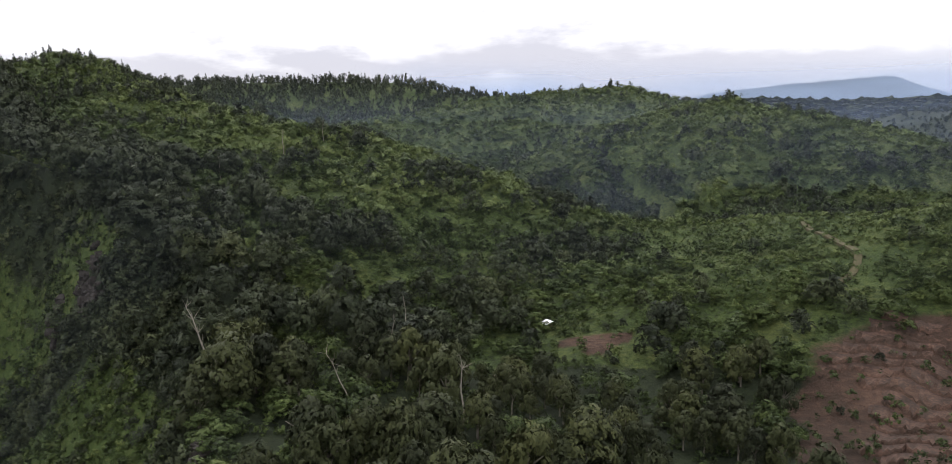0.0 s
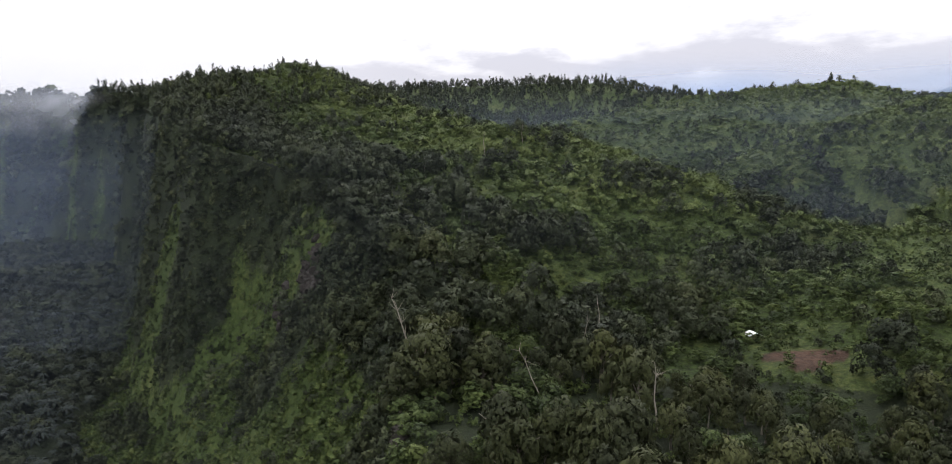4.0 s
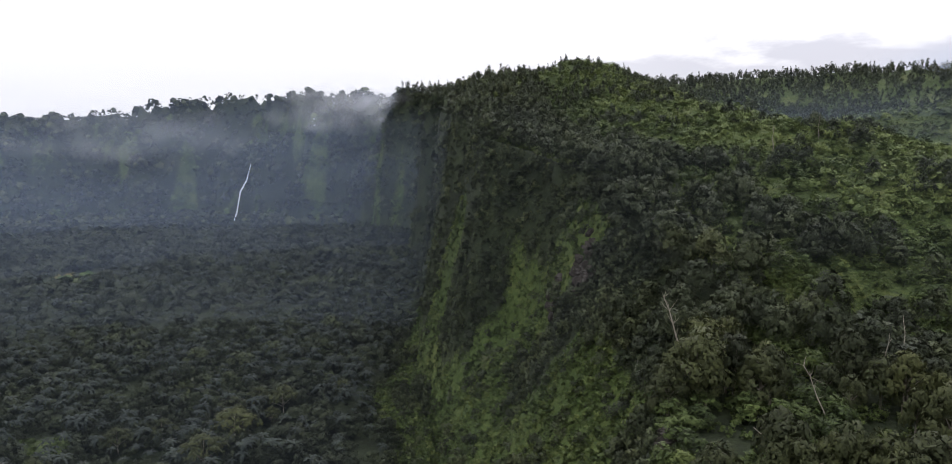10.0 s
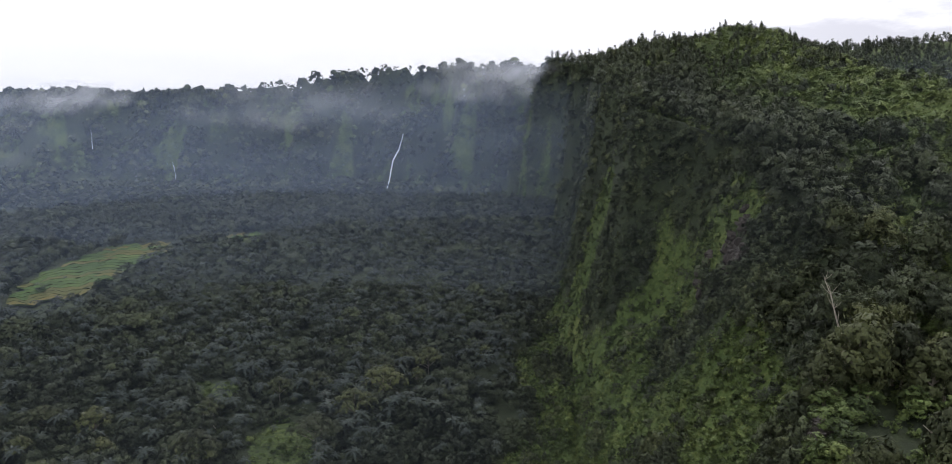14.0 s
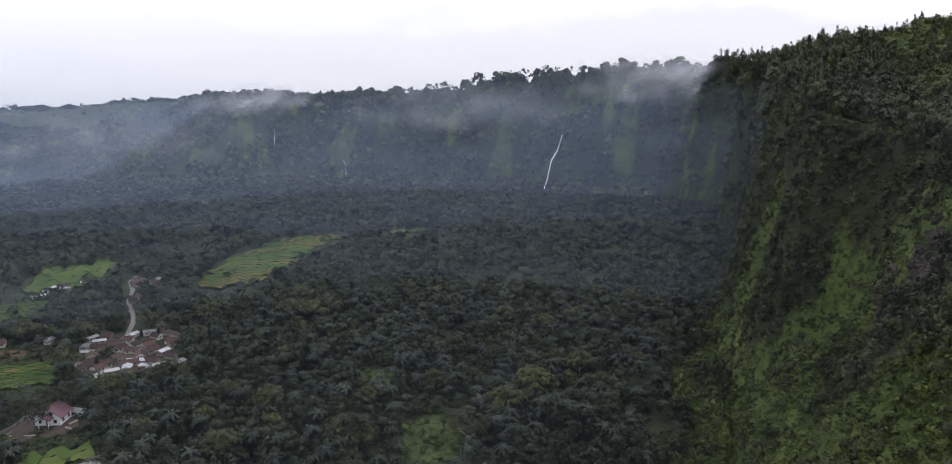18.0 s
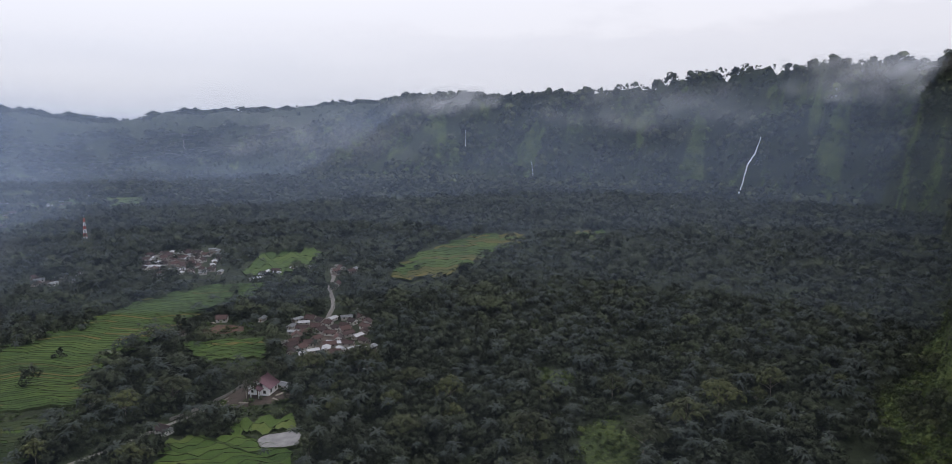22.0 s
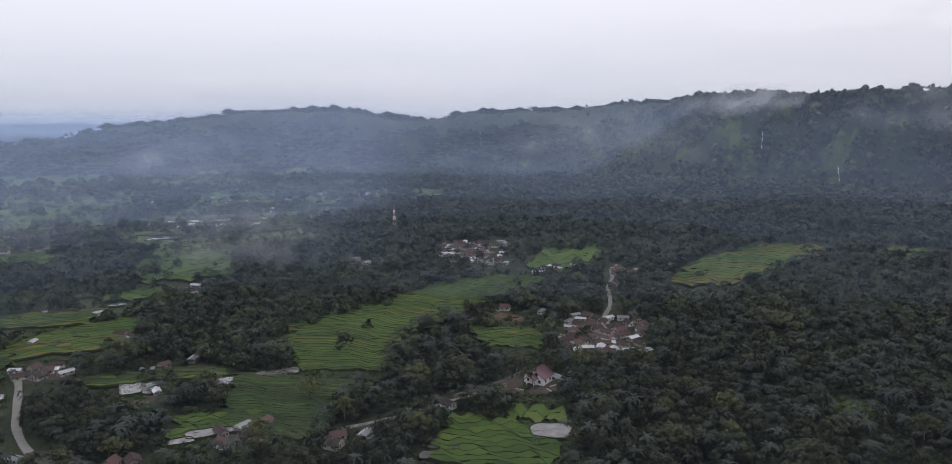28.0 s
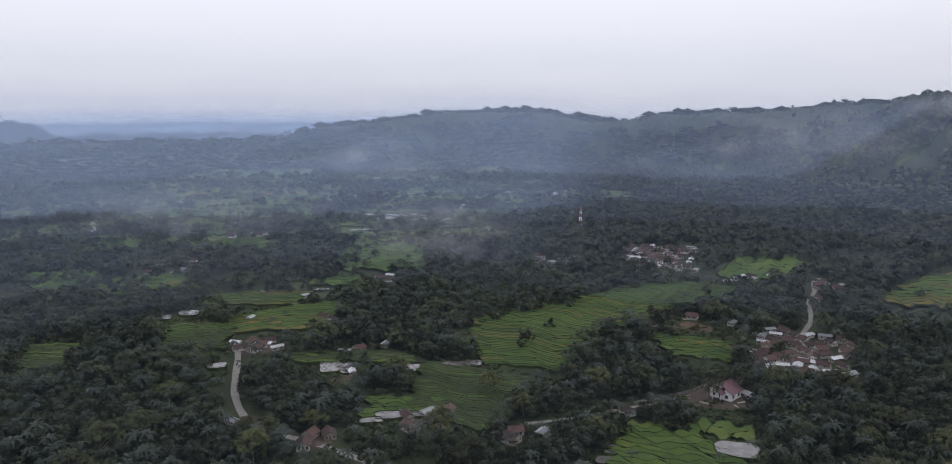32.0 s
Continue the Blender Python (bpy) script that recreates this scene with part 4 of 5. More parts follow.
def plant_singles():
    kinds = {
        "tree": ([tree_pattern(k, "tree", "dark olive-green broadleaf tree with a lumpy crown", "tree", "trees on the brow", soup("crown", crown(200 + k, 14, 32, 0.070, 0.18, 0.40 + 0.05 * (k % 3)), m_leaf_one),
                               soup("trunk", limbs(k), m_bark)) for k in range(5)], 290),
        "spreading_tree": ([tree_pattern(k, "spreading_tree", "tall tree with a wide flat green crown", "tree", "flat-crowned valley trees", soup("crown", umbrella(220 + k, 14, 24, 0.085), m_leaf_one),
                                         soup("trunk", limbs(40 + k, 0.85, 0.03, 0.5, 7), m_bark)) for k in range(3)], 120),
        "palm": ([tree_pattern(k, "palm", "grey-green palm with arching fronds in the valley", "palm", "valley palms", soup("crown", fronds(240 + k, 15, 0.42, 0.04, 0.95, 0.6, 0.45, 4), m_palm_one),
                               soup("trunk", tube([(0, 0, -0.03), (0.015, 0, 0.4), (0, 0.01, 0.95)], [0.022, 0.018, 0.014]), m_bark)) for k in range(3)], 200)}
    rs = np.random.RandomState(77)
    for kind, (patterns, most) in kinds.items():
        own = []
        rows = sorted(SINGLES[kind], key=lambda q: q[0] ** 2 + q[1] ** 2)
        for i, (x, y, z, w, h) in enumerate(rows):
            if i >= most:
                break
            k = i % len(patterns)
            m = Matrix.LocRotScale((x, y, z), Euler((rs.uniform(-0.05, 0.05), rs.uniform(-0.05, 0.05), rs.uniform(0, 6.28))), (w, w, h))
            if i < len(patterns):
                own.append((patterns[k], m))
            else:
                copy_thing(patterns[k], m)
        for ob, m in own:
            ob.matrix_basis = m
        rest = np.array(rows[most:])
        if len(rest):
            tm, mt = {"tree": (T_NEAR, m_leaf_near), "spreading_tree": (T_UMB, m_leaf_near), "palm": (T_PALM, m_palm_near)}[kind]
            spread("grove", tm, rest[:, :3], rest[:, 3:], rs.uniform(0.1, 0.7, len(rest)), mt, "more trees of the same wood, close together", "trees", 9)


plant_singles()


# ---- materials of the villages and fields ----
def by_object(name, stops, rough_=0.8, scale=0.6, spec=0.25):
    """A surface whose colour differs from piece to piece, with stains."""
    m, n, l, b = material(name)
    info = n.new("ShaderNodeObjectInfo")
    t = tex_noise(n, l, scale, 6.0)
    v = math_node(n, l, "ADD", info.outputs["Random"], math_node(n, l, "MULTIPLY", math_node(n, l, "SUBTRACT", t.outputs["Fac"], 0.5), 0.7))
    r = ramp(n, stops)
    l.new(v, r.inputs[0])
    l.new(r.outputs[0], b.inputs["Base Color"])
    b.inputs["Roughness"].default_value, b.inputs["Specular IOR Level"].default_value = rough_, spec
    bump(n, l, b, t.outputs["Fac"], 0.5, 0.1)
    return m


def crop(name, stops, rough_=0.85):
    """Standing rice: colour by plot, in drifts of growth across plots and in fine rows."""
    m, n, l, b = material(name)
    info = n.new("ShaderNodeObjectInfo")
    drift, patch, fine = tex_noise(n, l, 0.035, 5.0), tex_noise(n, l, 0.28, 4.0), tex_noise(n, l, 2.2, 3.0, 0.7)
    v = math_node(n, l, "MULTIPLY", info.outputs["Random"], 0.42)
    for t, w in ((drift, 1.1), (patch, 0.55), (fine, 0.5)):
        v = math_node(n, l, "ADD", v, math_node(n, l, "MULTIPLY", math_node(n, l, "SUBTRACT", t.outputs["Fac"], 0.36), w))
    r = ramp(n, stops)
    l.new(v, r.inputs[0])
    l.new(r.outputs[0], b.inputs["Base Color"])
    b.inputs["Roughness"].default_value, b.inputs["Specular IOR Level"].default_value = rough_, 0.15
    bump(n, l, b, fine.outputs["Fac"], 0.9, 0.35)
    return m


m_rice = crop("growing_rice", [(0.0, (0.013, 0.027, 0.006)), (0.4, (0.027, 0.052, 0.009)), (0.75, (0.046, 0.074, 0.012)), (1.0, (0.080, 0.088, 0.018))])
m_young = crop("young_rice", [(0.0, (0.026, 0.050, 0.010)), (0.5, (0.046, 0.074, 0.014)), (1.0, (0.074, 0.092, 0.022))])
m_dull = crop("grassy_plot", [(0.0, (0.010, 0.018, 0.006)), (0.5, (0.022, 0.034, 0.011)), (1.0, (0.042, 0.050, 0.018))])
m_ripe = crop("ripe_rice", [(0.0, (0.034, 0.043, 0.010)), (0.5, (0.066, 0.062, 0.014)), (1.0, (0.110, 0.082, 0.020))])
m_bund = surface("earth_bund", [(0.3, (0.014, 0.023, 0.008)), (0.7, (0.036, 0.047, 0.015))], 0.8, 0.95, 0.05, second=0.1)
m_paddy_water, pn, pl, pb = material("muddy_paddy_water")
pt = tex_noise(pn, pl, 0.3, 4.0)
pr = ramp(pn, [(0.35, (0.055, 0.053, 0.050)), (0.65, (0.105, 0.100, 0.094))])
pl.new(pt.outputs["Fac"], pr.inputs[0])
pl.new(pr.outputs[0], pb.inputs["Base Color"])
pb.inputs["Roughness"].default_value = 0.12
m_tile = by_object("clay_roof_tile", [(0.0, (0.022, 0.016, 0.016)), (0.5, (0.042, 0.026, 0.024)), (1.0, (0.078, 0.046, 0.040))], 0.85, 1.5)
m_zinc = by_object("zinc_roof_sheet", [(0.0, (0.10, 0.104, 0.11)), (0.6, (0.22, 0.23, 0.24)), (1.0, (0.42, 0.42, 0.43))], 0.45, 0.8)
m_white_sheet = by_object("white_roof_sheet", [(0.0, (0.26, 0.27, 0.29)), (0.6, (0.42, 0.43, 0.45)), (1.0, (0.62, 0.63, 0.64))], 0.5, 1.2)
m_wall = by_object("painted_wall", [(0.0, (0.20, 0.18, 0.155)), (0.5, (0.32, 0.30, 0.27)), (1.0, (0.50, 0.49, 0.46))], 0.85, 0.7)
m_pink = surface("faded_pink_tile", [(0.3, (0.095, 0.052, 0.062)), (0.7, (0.15, 0.088, 0.098))], 1.2, 0.85, 0.03)
m_dark = surface("dark_opening", [(0.3, (0.015, 0.015, 0.017)), (0.7, (0.035, 0.033, 0.032))], 2.0, 0.3)
m_wood = surface("brown_wood", [(0.3, (0.07, 0.045, 0.03)), (0.7, (0.15, 0.10, 0.065))], 3.0, 0.8, 0.01)
m_concrete = surface("worn_concrete", [(0.3, (0.10, 0.094, 0.085)), (0.7, (0.18, 0.17, 0.155))], 0.5, 0.9, 0.02, second=3.0)
m_dirt = surface("trodden_dirt", [(0.3, (0.055, 0.050, 0.024)), (0.7, (0.105, 0.092, 0.045))], 0.5, 0.95, 0.05, second=3.0)
m_frame = surface("weathered_frame", [(0.3, (0.16, 0.14, 0.12)), (0.7, (0.30, 0.28, 0.25))], 1.0, 0.7)
m_white = surface("white_paint", [(0.3, (0.62, 0.62, 0.62)), (0.7, (0.82, 0.82, 0.82))], 1.0, 0.6)
m_red = surface("red_paint", [(0.3, (0.28, 0.06, 0.045)), (0.7, (0.40, 0.10, 0.07))], 1.0, 0.6)
m_steel = surface("galvanised_steel", [(0.3, (0.30, 0.30, 0.31)), (0.7, (0.5, 0.5, 0.51))], 2.0, 0.5)


# ---- roads and ponds ----
def ribbon(pts, width, lift):
    """A road surface with edges, laid along bearings and distances."""
    fine = []
    for (a0, r0), (a1, r1) in zip(pts[:-1], pts[1:]):
        x0, y0 = polar(a0, r0)
        x1, y1 = polar(a1, r1)
        n = max(2, int(np.hypot(x1 - x0, y1 - y0) / 4))
        fine += [(x0 + (x1 - x0) * k / n, y0 + (y1 - y0) * k / n) for k in range(n)]
    fine.append(polar(*pts[-1]))
    p = np.array(fine)
    for _ in range(6):
        p[1:-1] = 0.25 * p[:-2] + 0.5 * p[1:-1] + 0.25 * p[2:]
    t = unit(np.gradient(p, axis=0))
    nrm = np.column_stack((-t[:, 1], t[:, 0]))
    w = width * (1 + 0.08 * np.sin(np.arange(len(p)) * 0.9))[:, None] / 2
    z = np.maximum(height(p[:, 0], p[:, 1]), np.maximum(height(*(p + nrm * w).T), height(*(p - nrm * w).T))) + lift
    rows = [np.column_stack((p + nrm * w * f, z + dz)) for f, dz in ((1.12, -0.6), (1.0, 0.0), (-1.0, 0.0), (-1.12, -0.6))]
    v = np.concatenate(rows)
    n = len(p)
    q = [(k * n + i, k * n + i + 1, (k + 1) * n + i + 1, (k + 1) * n + i) for k in range(3) for i in range(n - 1)]
    return v, q


for pts, width, sort in ROADS:
    v, q = ribbon(pts, width, 0.25)
    tagged(new("road" if sort == "concrete" else "path", mesh_from("road", v, q, m_concrete if sort == "concrete" else m_dirt)),
           "pale concrete village road winding between trees" if sort == "concrete" else "rutted dirt track cut into the grassy hill", "road", kind="structure")


def pond(a, r, hr, ha, mat=None, lift=1.0):
    """A flooded field: still muddy water within a low earth bund."""
    rs = np.random.RandomState(int(a * 10 + r))
    t = np.linspace(0, 2 * np.pi, 28, endpoint=False)
    sq = (np.abs(np.cos(t)) ** 4 + np.abs(np.sin(t)) ** 4) ** -0.25 * (1 + 0.05 * np.sin(3 * t + rs.uniform(0, 6)) + 0.03 * np.sin(7 * t))
    A, R = a + ha * sq * np.cos(t), r + hr * sq * np.sin(t)
    x, y = polar(A, R)
    cx, cy = polar(a, r)
    z = float(np.max(height(x, y))) + lift
    n = len(t)
    thing = new("pond")
    tagged(thing, "flooded field with still muddy water and an earth rim", "pond", "flooded fields")
    v = np.concatenate((np.column_stack((x, y, np.full(n, z))), np.column_stack((cx + 0.5 * (x - cx), cy + 0.5 * (y - cy), np.full(n, z))), np.column_stack((cx + 0.02 * (x - cx), cy + 0.02 * (y - cy), np.full(n, z)))))
    part("water", mesh_from("water", v, [(k * n + i, k * n + (i + 1) % n, (k + 1) * n + (i + 1) % n, (k + 1) * n + i) for k in (0, 1) for i in range(n)], mat or m_paddy_water), thing, "still muddy water")
    ring = [(1.0, -0.05), (1.0, 0.22), (1.05, 0.25), (1.10, -1.6)]
    v = np.concatenate([np.column_stack((cx + f * (x - cx), cy + f * (y - cy), np.full(n, z + dz))) for f, dz in ring])
    part("rim", mesh_from("rim", v, [(k * n + i, k * n + (i + 1) % n, (k + 1) * n + (i + 1) % n, (k + 1) * n + i) for k in range(3) for i in range(n)], m_bund), thing, "earth rim")


for row in PONDS:
    pond(*row)


# ---- terraced fields ----
def terraces(name, label, rows, steps, mats, group, rise=0.045, splits=2, lift=0.9, seed=0):
    """Curved steps that climb away: each paddy is a piece with its own earth bank in front."""
    rs = np.random.RandomState(seed + int(rows[0, 0] * 7 + rows[0, 1]))
    thing = new(name)
    tagged(thing, label, "field", group)
    n = 11
    phase = rs.uniform(0, 6, 4)
    mid = 0.5 * (rows[:, 1] + rows[:, 3])
    reach = mid[-1] - mid[0]
    jag = rs.normal(size=(steps + 1, 2)) * 0.045

    def edge(i, s):
        rr = mid[0] + reach * i / steps
        lf, rt, rl, rrt = (np.interp(rr, mid, rows[:, k]) for k in (0, 2, 1, 3))
        b = (s + 1) / 2
        ends = np.where(s > 0, jag[i, 1], jag[i, 0]) * s * s
        f = i / steps
        wave = (0.035 * np.sin(2.4 * s + phase[0] + f * 3) + 0.022 * np.sin(5.5 * s + phase[1] + 5 * f)) * min(reach, 90) * min(1.0, 4 * f * (1 - f) + 0.25) + 0.5 * reach / steps * np.sin(7 * s + phase[2] + 9 * f) + 0.35 * reach / steps * np.sin(15 * s + phase[3] + 31 * f)
        return polar(lf + (rt - lf) * np.clip(b + ends, -0.05, 1.05), rl + (rrt - rl) * b + wave)
    s_all = np.linspace(-1, 1, 24)
    base = max(float(np.max(height(*edge(i, s_all)))) - rise * i for i in range(steps + 1)) + lift
    for i in range(steps):
        cuts = np.concatenate(([-1.0], np.sort(rs.uniform(-0.8, 0.8, rs.randint(0, splits + 1))), [1.0]))
        cuts = cuts[np.concatenate(([True], np.diff(cuts) > 0.22))] if len(cuts) > 2 else cuts
        cuts[-1] = 1.0
        for c0, c1 in zip(cuts[:-1], cuts[1:]):
            s = np.linspace(c0, c1 - 0.008, n)
            x0, y0 = edge(i, s)
            x1, y1 = edge(i + 1, s)
            z = base + rise * i + rs.uniform(-0.05, 0.05)
            ox, oy = 0.34 * x0 / np.hypot(x0, y0), 0.34 * y0 / np.hypot(x0, y0)
            ones = np.ones(n)
            strips = [np.column_stack((x0 - 0.5 * ox, y0 - 0.5 * oy, (z - 0.9) * ones)), np.column_stack((x0, y0, z + 0.06 + 0.04 * rs.uniform(-1, 1, n))), np.column_stack((x0 + ox, y0 + oy, (z + 0.06) * ones)),
                      np.column_stack((x0 + 1.1 * ox, y0 + 1.1 * oy, z * ones)), np.column_stack((x1, y1, z * ones))]
            v = np.concatenate(strips)
            q = [(k * n + j, k * n + j + 1, (k + 1) * n + j + 1, (k + 1) * n + j) for k in range(4) for j in range(n - 1)]
            me = mesh_from("paddy", v, q, [m_bund, mats[rs.randint(len(mats))]])
            me.polygons.foreach_set("material_index", np.repeat((0, 0, 0, 1), n - 1).astype(np.int32))
            part("paddy", me, thing)


CROPS = {"dull": ([m_dull] * 4 + [m_rice], "dark green narrow terraces of rice and grass"), "rice": ([m_rice] * 11 + [m_ripe], "green rice terraces stepping up between the woods"), "mixed": ([m_rice] * 3 + [m_ripe] * 2, "green and ripe yellow rice plots among trees"),
         "meadow": ([m_young, m_young, m_rice], "pale green meadow of short even grass"), "young": ([m_rice] * 3 + [m_young], "field of young bright green rice"), "wet": ([m_rice] * 4 + [m_dull] * 6 + [m_paddy_water], "hazy rice plots, some under pale standing water")}
for crop, steps, rows in FIELDS:
    terraces("rice_terraces" if steps > 4 else "rice_field", ("distant hazy " if rows[0, 1] > 800 else "") + CROPS[crop][1], rows, steps, CROPS[crop][0], "rice fields")


def clay_terraces():
    """The cleared red slope: uneven steps cut into clay."""
    rs = np.random.RandomState(8)
    thing = new("clay_field")
    tagged(thing, "cleared red clay slope cut into low uneven terraces", "field")
    rows = np.concatenate((np.arange(100, 138, 6.0), np.arange(138, 176, 4.2)))
    for i, (r0, r1) in enumerate(zip(rows[:-1], rows[1:])):
        n = 60
        s = np.linspace(0, 1, n)
        a0 = -25.2 - (1.5 + 3.2 * abs(np.sin(i * 1.7))) * (r0 < 150) - (0.0 if r0 < 150 else (r0 - 150) * 0.18)
        A = a0 + (-41 - a0) * s
        wob = 1.6 * np.sin(A * 0.6 + i * 0.7) + 0.8 * np.sin(A * 1.7 + i) + 0.5 * rs.normal(size=n)
        wob1 = 1.6 * np.sin(A * 0.6 + (i + 1) * 0.7) + 0.8 * np.sin(A * 1.7 + i + 1)
        xa, ya = polar(A, r0 + wob)
        xb, yb = polar(A, r1 + wob1 - 0.5)
        za, zb = height(xa, ya), height(xb, yb)
        lip = 0.3 + 0.9 * rs.uniform(size=n) ** 2
        strips = [np.column_stack((xa, ya, za - 0.7)), np.column_stack((*polar(A, r0 + wob + 0.25), za + lip)), np.column_stack((*polar(A, r0 + wob + 1.2), za + 0.6 * lip + 0.15 * rs.normal(size=n))),
                  np.column_stack((xb, yb, zb + 0.12)), np.column_stack((xb, yb, zb - 0.8))]
        v = np.concatenate(strips)
        q = [(k * n + j, (k + 1) * n + j, (k + 1) * n + j + 1, k * n + j + 1) for k in range(4) for j in range(n - 1)]
        part("terrace", mesh_from("terrace", v, q, m_clay, None, True), thing)


clay_terraces()


# ---- buildings ----
def box_quads(x0, x1, y0, y1, z0, z1):
    c = [(x, y, z) for z in (z0, z1) for x, y in ((x0, y0), (x1, y0), (x1, y1), (x0, y1))]
    return np.array([[c[i] for i in f] for f in ((0, 3, 2, 1), (4, 5, 6, 7), (0, 1, 5, 4), (1, 2, 6, 5), (2, 3, 7, 6), (3, 0, 4, 7))], float)


def gable_wall(w, d, h, rise):
    q = box_quads(-w / 2, w / 2, -d / 2, d / 2, -0.6, h)
    g = [[(-w / 2 * s, y, h), (w / 2 * s, y, h), (0, y, h + rise), (0, y, h + rise)] for y, s in ((-d / 2 + 0.01, 1), (d / 2 - 0.01, -1))]
    return np.concatenate((q, np.array(g)))


def roof_side(w, d, h, rise, side, over=0.7, thick=0.14, ribs=7):
    """One pitched side of a roof with rows of tiles or sheets standing proud."""
    e = w / 2 + over
    drop = rise * over / (w / 2)
    out = []
    for k in range(ribs):
        f0, f1 = k / ribs, (k + 1) / ribs + 0.03
        p = [(side * e * f, h + rise - (rise + drop) * f + lift) for f, lift in ((f0, 0.02), (f1, 0.10))]
        yy = d / 2 + over * 0.7
        (xa, za), (xb, zb) = p
        out += [[(xa, -yy, za), (xb, -yy, zb), (xb, yy, zb), (xa, yy, za)], [(xb, -yy, zb), (xb, -yy, zb - thick), (xb, yy, zb - thick), (xb, yy, zb)],
                [(xa, -yy, za - thick), (xb, -yy, zb - thick), (xb, -yy, zb), (xa, -yy, za)], [(xa, yy, za - thick), (xb, yy, zb - thick), (xb, yy, zb), (xa, yy, za)],
                [(xa, -yy, za - thick), (xa, yy, za - thick), (xb, yy, zb - thick), (xb, -yy, zb - thick)]]
    return np.array(out, float)


def window_at(thing, x, y, z, w, h, axis):
    """A window: dark pane in a pale frame, on a wall that faces along x or y."""
    def slab(a0, a1, b0, b1, out):
        s = np.sign(x if axis == "x" else y)
        return box_quads(*sorted((x, x + s * out)), y + a0, y + a1, z + b0, z + b1) if axis == "x" else box_quads(x + a0, x + a1, *sorted((y, y + s * out)), z + b0, z + b1)
    frame_ = np.concatenate([slab(-w / 2 - 0.1, w / 2 + 0.1, h / 2, h / 2 + 0.12, 0.08), slab(-w / 2 - 0.1, w / 2 + 0.1, -h / 2 - 0.12, -h / 2, 0.1), slab(-w / 2 - 0.1, -w / 2, -h / 2, h / 2, 0.08), slab(w / 2, w / 2 + 0.1, -h / 2, h / 2, 0.08)])
    win = part("window", soup("window", frame_, m_frame), thing)
    part("pane", soup("pane", slab(-w / 2, w / 2, -h / 2, h / 2, 0.03), m_dark), win, "dark window pane")


def house(name, label, w, d, h, rise, m_roof, wall=None, group="village houses"):
    base = new(name)
    tagged(base, label, "house", group)
    part("wall", soup("wall", gable_wall(w, d, h, rise), wall or m_wall), base)
    for s in (-1, 1):
        part("roof", soup("roof", roof_side(w, d, h, rise, s), m_roof), base)
    part("ridge", soup("ridge", tube([(0, -d / 2 - 0.5, h + rise + 0.08), (0, d / 2 + 0.5, h + rise + 0.08)], [0.16, 0.16], 5), m_roof), base)
    part("door", soup("door", box_quads(-0.5, 0.5, -d / 2 - 0.06, -d / 2, 0, 2.05), m_wood), base, "brown wooden door")
    for sx in (-1, 1):
        window_at(base, sx * w * 0.3, -d / 2, 1.45, 1.0, 1.1, "y")
        for k in (-0.25, 0.25):
            window_at(base, sx * w / 2, d * k, 1.45, 1.1, 1.1, "x")
    return base


PATTERNS = [house("house", "low village house with a dark red tiled gable roof", 6.5, 8.5, 2.7, 1.9, m_tile), house("house", "long village house with a weathered brown tiled roof", 6.0, 10.5, 2.6, 1.7, m_tile),
            house("house", "broad village house with a tiled roof", 8.0, 9.0, 2.9, 2.4, m_tile), house("shed", "white-walled shed with a pale zinc sheet roof", 5.0, 9.5, 2.6, 0.9, m_zinc)]
used = {}
for x, y, k, turn in HOMES:
    f = 0.53 + 0.14 * ((x * 7.13 + y * 3.7) % 1.0)
    m = Matrix.LocRotScale((x, y, float(height(x, y)) + 0.35), Euler((0, 0, radians(turn))), (f, f, max(f, 0.60)))
    if k in used:
        copy_thing(PATTERNS[k], m)
    else:
        used[k] = m
for k, m in used.items():
    PATTERNS[k].matrix_basis = m

HALLS = [(84.7, 353, 75), (89.7, 519, 80), (90.4, 508, 95), (87.4, 534, 70), (103.0, 572, 80), (102.3, 566, 100), (83.3, 560, 80), (97.6, 572, 85), (126.0, 362, 70)]
hall = house("hall", "long low building under a bright white sheet roof", 4.2, 11.0, 2.4, 0.9, m_white_sheet, group="long white roofs")
SHRINK = Matrix.Diagonal((0.66, 0.66, 0.66, 1))
for a_, r_, t_ in HALLS[1:]:
    x_, y_ = polar(a_, r_)
    copy_thing(hall, pose(x_, y_, float(height(x_, y_)) + 0.35, 0, 0, a_ + t_) @ SHRINK)
x_, y_ = polar(*HALLS[0][:2])
hall.matrix_basis = pose(x_, y_, float(height(x_, y_)) + 0.35, 0, 0, HALLS[0][0] + HALLS[0][2]) @ SHRINK


def yard(a, r, hr, ha, mat, label):
    """A bare trodden yard, draped on the ground with ragged edges."""
    rs = np.random.RandomState(int(a * 3 + r))
    n, rings = 30, 4
    t = np.linspace(0, 2 * np.pi, n, endpoint=False)
    edge = 1 + 0.13 * np.sin(3 * t + rs.uniform(0, 6)) + 0.08 * rs.normal(size=n)
    v = []
    for k in range(rings + 1):
        f = 1 - k / rings * 0.98
        x, y = polar(a + ha * f * edge * np.cos(t), r + hr * f * edge * np.sin(t))
        v.append(np.column_stack((x, y, height(x, y) + (0.3 if k else -0.2))))
    tagged(new("yard", mesh_from("yard", np.concatenate(v), [(k * n + i, k * n + (i + 1) % n, (k + 1) * n + (i + 1) % n, (k + 1) * n + i) for k in range(rings) for i in range(n)], mat)), label, "ground", kind="structure")


